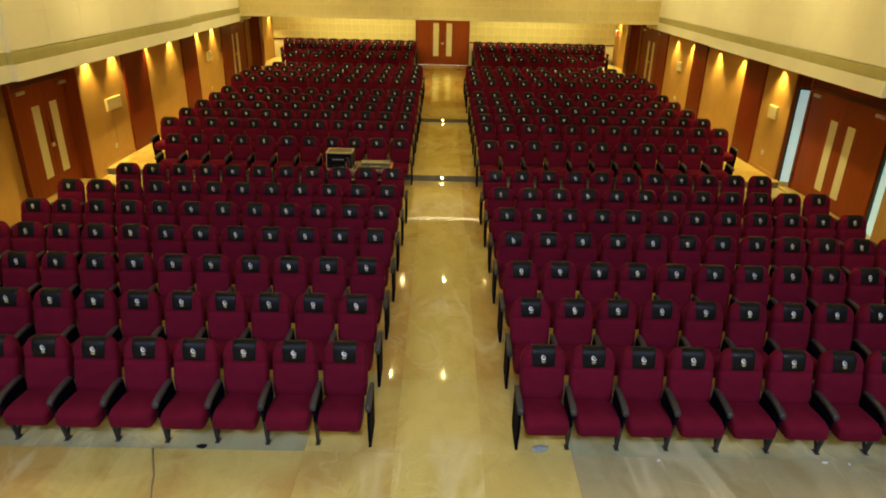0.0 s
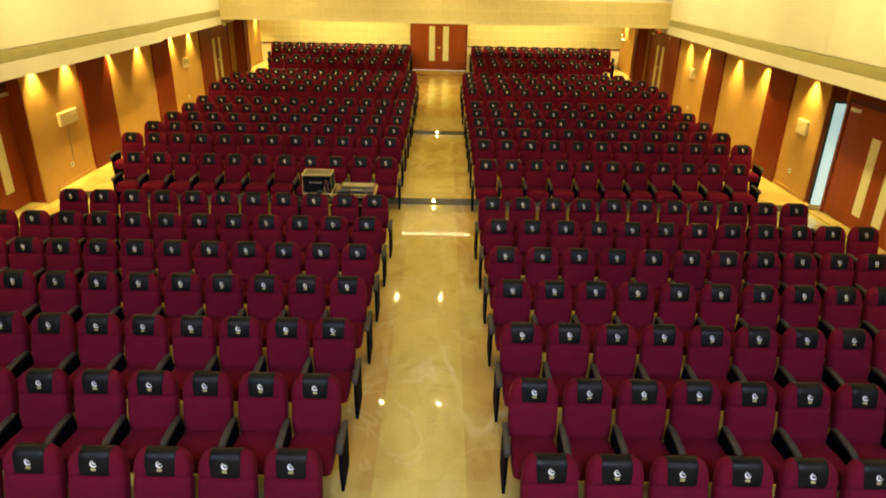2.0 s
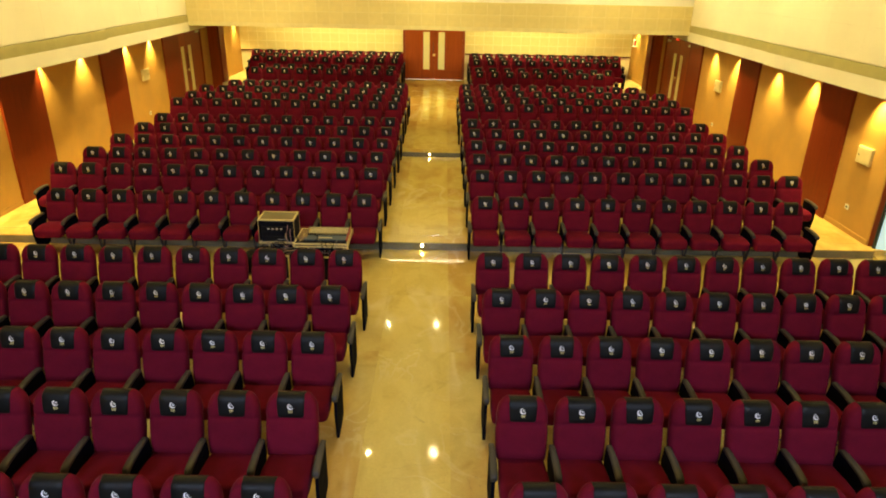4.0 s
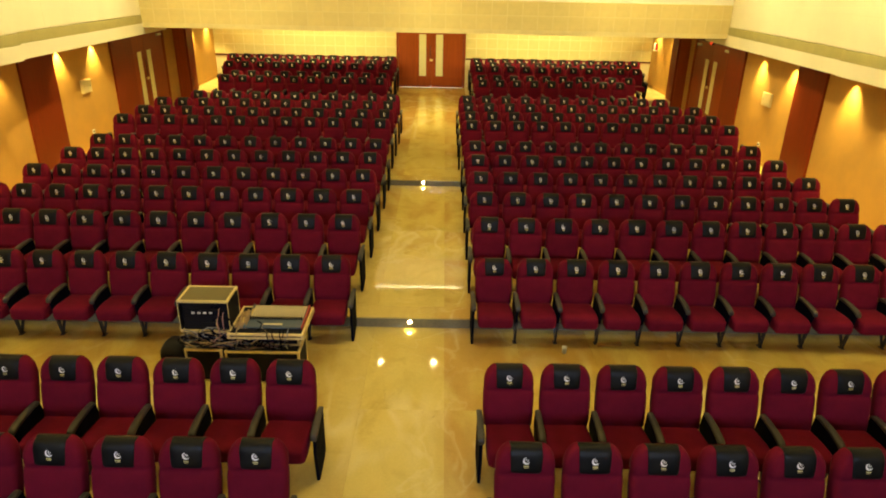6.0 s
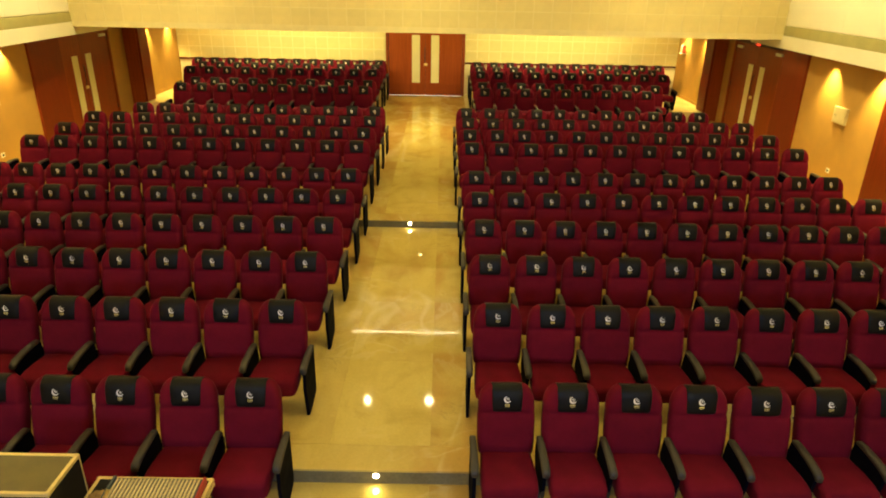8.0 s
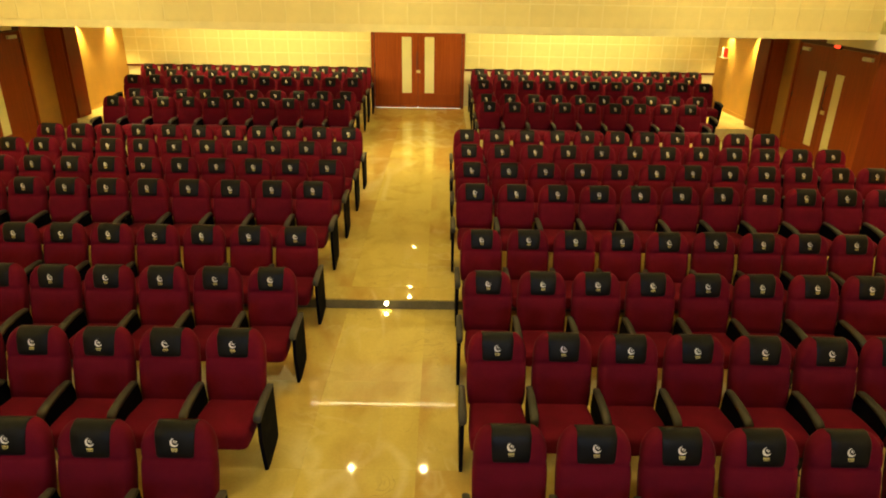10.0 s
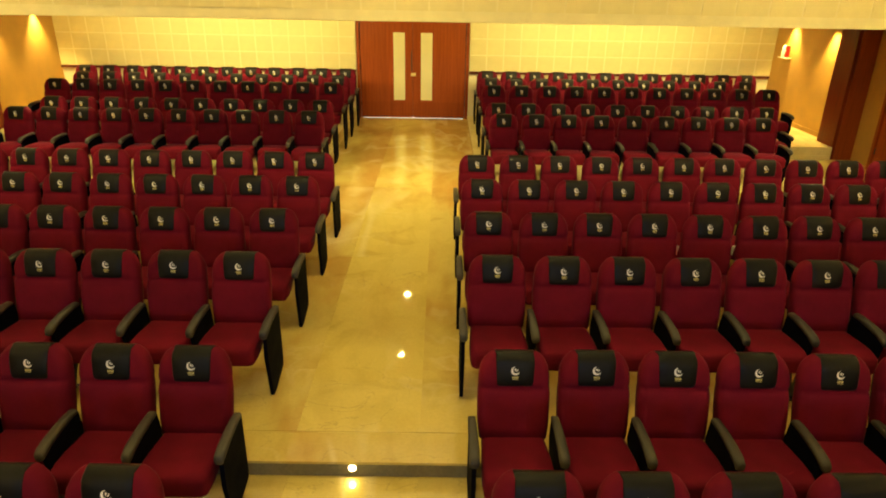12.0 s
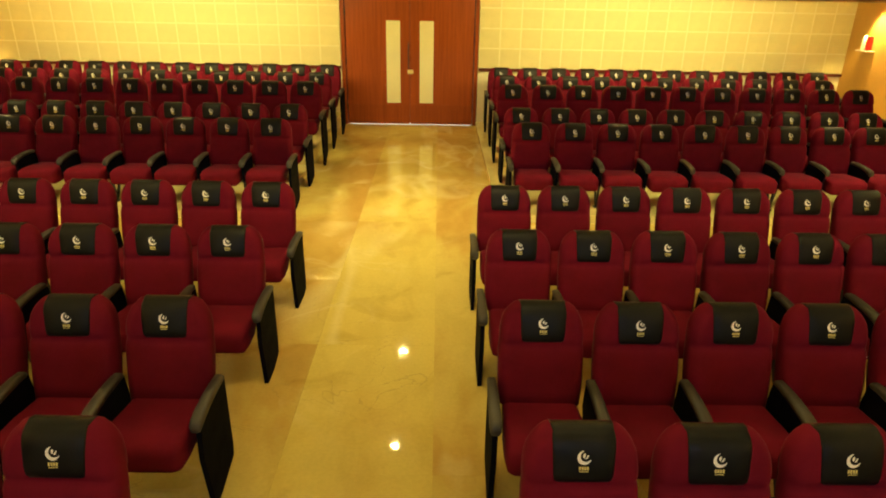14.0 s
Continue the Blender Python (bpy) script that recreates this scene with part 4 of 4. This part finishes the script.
# a nest of thin leads before the foot of the rack
nest = random.Random(23)
for k in range(22):
    cx, cz, rx, rz = nest.uniform(-2.62, -2.12), nest.uniform(0.47, 0.60), nest.uniform(0.05, 0.14), nest.uniform(0.03, 0.075)
    turn, span = nest.uniform(0, 6), nest.uniform(3.5, 6.5)
    pts = [(cx + rx * math.cos(turn + span * q / 13) + 0.01 * q / 13, 8.27 - 0.035 * math.sin(math.pi * q / 13) + nest.uniform(-0.008, 0.008), max(0.412, cz + rz * math.sin(turn + span * q / 13))) for q in range(14)]
    colour, mat = (("black", M_PLASTIC), ("tan", M_TAN), ("black", M_PLASTIC), ("grey", M_GREY), ("black", M_PLASTIC))[k % 5]
    tagged(new("cable", finish("cable", tube(bmesh.new(), pts, nest.choice((0.0035, 0.005, 0.0065)), 6), mat, True)), colour + " audio cable coiled before the amplifier rack", "cable", "audio cables")
# leads hanging over the front of the console tray and down the rack
for k, (x, z0, z1, mat, colour) in enumerate(((-1.62, 0.64, 0.43, M_PLASTIC, "black"), (-1.56, 0.64, 0.42, M_PLASTIC, "black"), (-1.47, 0.64, 0.43, M_PLASTIC, "black"), (-1.43, 0.64, 0.42, M_PLASTIC, "black"), (-1.38, 0.64, 0.44, M_GREY, "grey"), (-2.20, 0.86, 0.43, M_PINK, "pink"), (-2.16, 0.80, 0.42, M_PINK, "pink"), (-2.24, 0.72, 0.43, M_TAN, "tan"), (-1.98, 0.64, 0.42, M_TAN, "tan"))):
    front = 8.185 if x > -2.1 else 8.30
    pts = [(x, front + 0.10, z0), (x + 0.005, front + 0.03, z0 + 0.008), (x + 0.01, front - 0.012, z0 - 0.03)]
    pts += [(x + 0.01 + 0.03 * math.sin(2.2 * f + k), front - 0.014 - 0.03 * math.sin(math.pi * f), z0 - 0.03 + (z1 - z0 + 0.03) * f) for f in (0.25, 0.5, 0.75, 1.0)]
    tagged(new("cable", finish("cable", tube(bmesh.new(), pts, 0.0065, 6), mat, True)), colour + " lead hanging down before the flight cases", "cable", "audio cables")
rings = []
for f in (0, 0.06, 0.2, 0.4, 0.6, 0.8, 0.94, 1):
    r = math.sqrt(max(0.02, 1 - (2 * f - 1) ** 2 * 0.97))
    rings.append([(-2.86 + 0.17 * r ** 0.5 * math.copysign(abs(math.cos(a)) ** 0.6, math.cos(a)) * (1 + 0.05 * math.sin(3 * a + 5 * f)), 8.30 + 0.42 * f, max(F0 + 0.006, 0.14 + 0.185 * r ** 0.5 * math.copysign(abs(math.sin(a)) ** 0.6, math.sin(a)) + 0.012 * math.sin(7 * f + a))) for a in (2 * math.pi * k / 18 for k in range(18))])
tagged(new("holdall_bag", finish("holdall_bag", loft(bmesh.new(), rings), M_CASE, True)), "black soft holdall bag beside the flight cases", "bag")

# loose bits
M_WRAP = material("plastic_film", (0.36, 0.40, 0.36), 0.25, vary=0.2, scale=30, fine=120, bump=0.2)
for x, y, z, w in ((3.095, 18.22, 1.00, 0.016), (3.655, 18.17, 1.03, 0.014)):
    card = boxed(-w, w, -0.002, 0.002, 0.0, 0.11, bevel=0.001)
    ob = tagged(new("paper_slip", finish("paper_slip", card, M_BRIGHT)), "white paper slip tucked between two backrests", "paper", "paper slips")
    ob.matrix_world = pose(x, y, z - 0.06, 8, 4, 0)
plank = boxed(-0.17, 0.17, -0.03, 0.03, 0.0, 0.03, bevel=0.004)
ob = tagged(new("wooden_batten", finish("wooden_batten", plank, M_WALL)), "short wooden batten lying under a seat", "batten")
ob.matrix_world = pose(2.74, 9.20, F0 + 0.004, 0, 0, 8)
# litter and a taped lead before the front row
lead = tube(bmesh.new(), [(-3.14, -0.52, F0 + 0.009), (-3.06, -0.72, F0 + 0.009), (-2.97, -0.90, F0 + 0.009), (-2.93, -1.05, F0 + 0.009), (-2.86, -1.24, F0 + 0.009), (-2.78, -1.6, F0 + 0.009), (-2.72, -2.3, F0 + 0.009)], 0.011, 6)
tagged(new("floor_cable", finish("floor_cable", lead, M_TAN, True)), "thin brown cable lying on the marble floor", "cable")
for kind, label, mat, x, y, r, high, turn in (("plastic_wrap", "crumpled pale plastic wrap on the floor", M_WRAP, 1.14, -0.40, 0.11, 0.035, 20), ("paper_scrap", "small torn white paper scrap on the floor", M_BRIGHT, 2.43, -0.55, 0.028, 0.012, 50), ("paper_scrap", "small torn white paper scrap on the floor", M_BRIGHT, 4.27, -0.54, 0.04, 0.014, 10), ("paper_scrap", "small torn white paper scrap on the floor", M_BRIGHT, 4.53, -0.56, 0.03, 0.012, 75), ("rag", "small dark rag lying on the floor", M_CASE, -2.61, -0.455, 0.08, 0.016, 5)):
    srng = random.Random(int(100 * r) + int(10 * x))
    bm = bmesh.new()
    mid = bm.verts.new((0, 0, high))
    ring = [bm.verts.new((r * srng.uniform(0.5, 1.1) * math.cos(2 * math.pi * k / 9), 0.55 * r * srng.uniform(0.5, 1.1) * math.sin(2 * math.pi * k / 9), high * srng.uniform(0.1, 0.9))) for k in range(9)]
    foot = [bm.verts.new((v.co.x * 0.9, v.co.y * 0.9, 0.0)) for v in ring]
    for k in range(9):
        bm.faces.new((ring[k], ring[(k + 1) % 9], mid))
        bm.faces.new((foot[k], foot[(k + 1) % 9], ring[(k + 1) % 9], ring[k]))
    bm.faces.new(foot[::-1])
    ob = tagged(new(kind, finish(kind, bm, mat)), label, "litter")
    ob.matrix_world = pose(x, y, F0 + 0.004, 0, 0, turn)
cup = loft(bmesh.new(), [[(r * math.cos(radians(30 * k)), r * math.sin(radians(30 * k)), z) for k in range(12)] for r, z in ((0.026, 0), (0.035, 0.09), (0.033, 0.09), (0.025, 0.006))])
ob = tagged(new("paper_cup", finish("paper_cup", cup, M_SHEET, True)), "white paper cup standing on the floor", "cup")
ob.matrix_world = pose(2.09, 8.99, F0 + 0.004)

# ---- floor slabs, laid a few millimetres proud ----
COLUMNS = [-8.45, -7.45, -6.45, -5.45, -4.45, -3.45, -2.47, -1.48, -0.48, 0.49, 1.48, 2.47, 3.46, 4.46, 5.46, 6.46, 7.46, 8.5]


def stone(x, y):
    """The stone of a slab: pale down the aisle, grey-green under the front row, dull before it; dull along the east
    wall for shade.
    """
    if abs(x) < 0.2:
        return M_MARBLE_MID
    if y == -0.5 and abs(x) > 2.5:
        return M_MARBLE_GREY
    # the duller colour along the east wall paints in the dimmer light there
    if y < -0.6 and x > 2.5 or y < 9 and x > 14.9:
        return M_MARBLE_DULL_SHADE
    return M_MARBLE


for floor, edges in (("floor_front", (-2.9, -0.5, 0.9, 2.6, 4.3, 6.0, 7.7, STEP1 - 0.04)), ("floor_middle", (STEP1 + 0.32, 11.4, 12.9, 14.2, STEP2 - 0.04)), ("floor_rear", (16.14, 17.0, 18.0, 19.5, 21.0, 22.4))):
    parent = bpy.data.objects[floor]
    for a, b in zip(edges, edges[1:]):
        za, zb = (F0, F0) if floor == "floor_front" else (Z1, Z1) if floor == "floor_middle" else (rear_floor(a), rear_floor(b))
        for x0, x1 in zip(COLUMNS, COLUMNS[1:]):
            side = [(a + 0.0004, za), (b - 0.0004, zb), (b - 0.0004, zb + 0.004), (a + 0.0004, za + 0.004)]
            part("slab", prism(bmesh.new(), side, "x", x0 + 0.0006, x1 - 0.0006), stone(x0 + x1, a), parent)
parent = bpy.data.objects["floor_rear"]
for a, b in zip((22.4, 24.0, 25.8, 27.1), (24.0, 25.8, 27.1, BACK - 0.02)):
    for x0, x1 in ((-1.48, -0.48), (-0.48, 0.49), (0.49, 1.29)):
        side = [(a + 0.0004, rear_floor(a)), (b - 0.0004, rear_floor(b)), (b - 0.0004, rear_floor(b) + 0.004), (a + 0.0004, rear_floor(a) + 0.004)]
        part("slab", prism(bmesh.new(), side, "x", x0 + 0.0006, x1 - 0.0006), M_MARBLE_MID if x0 == -0.48 else M_MARBLE, parent)
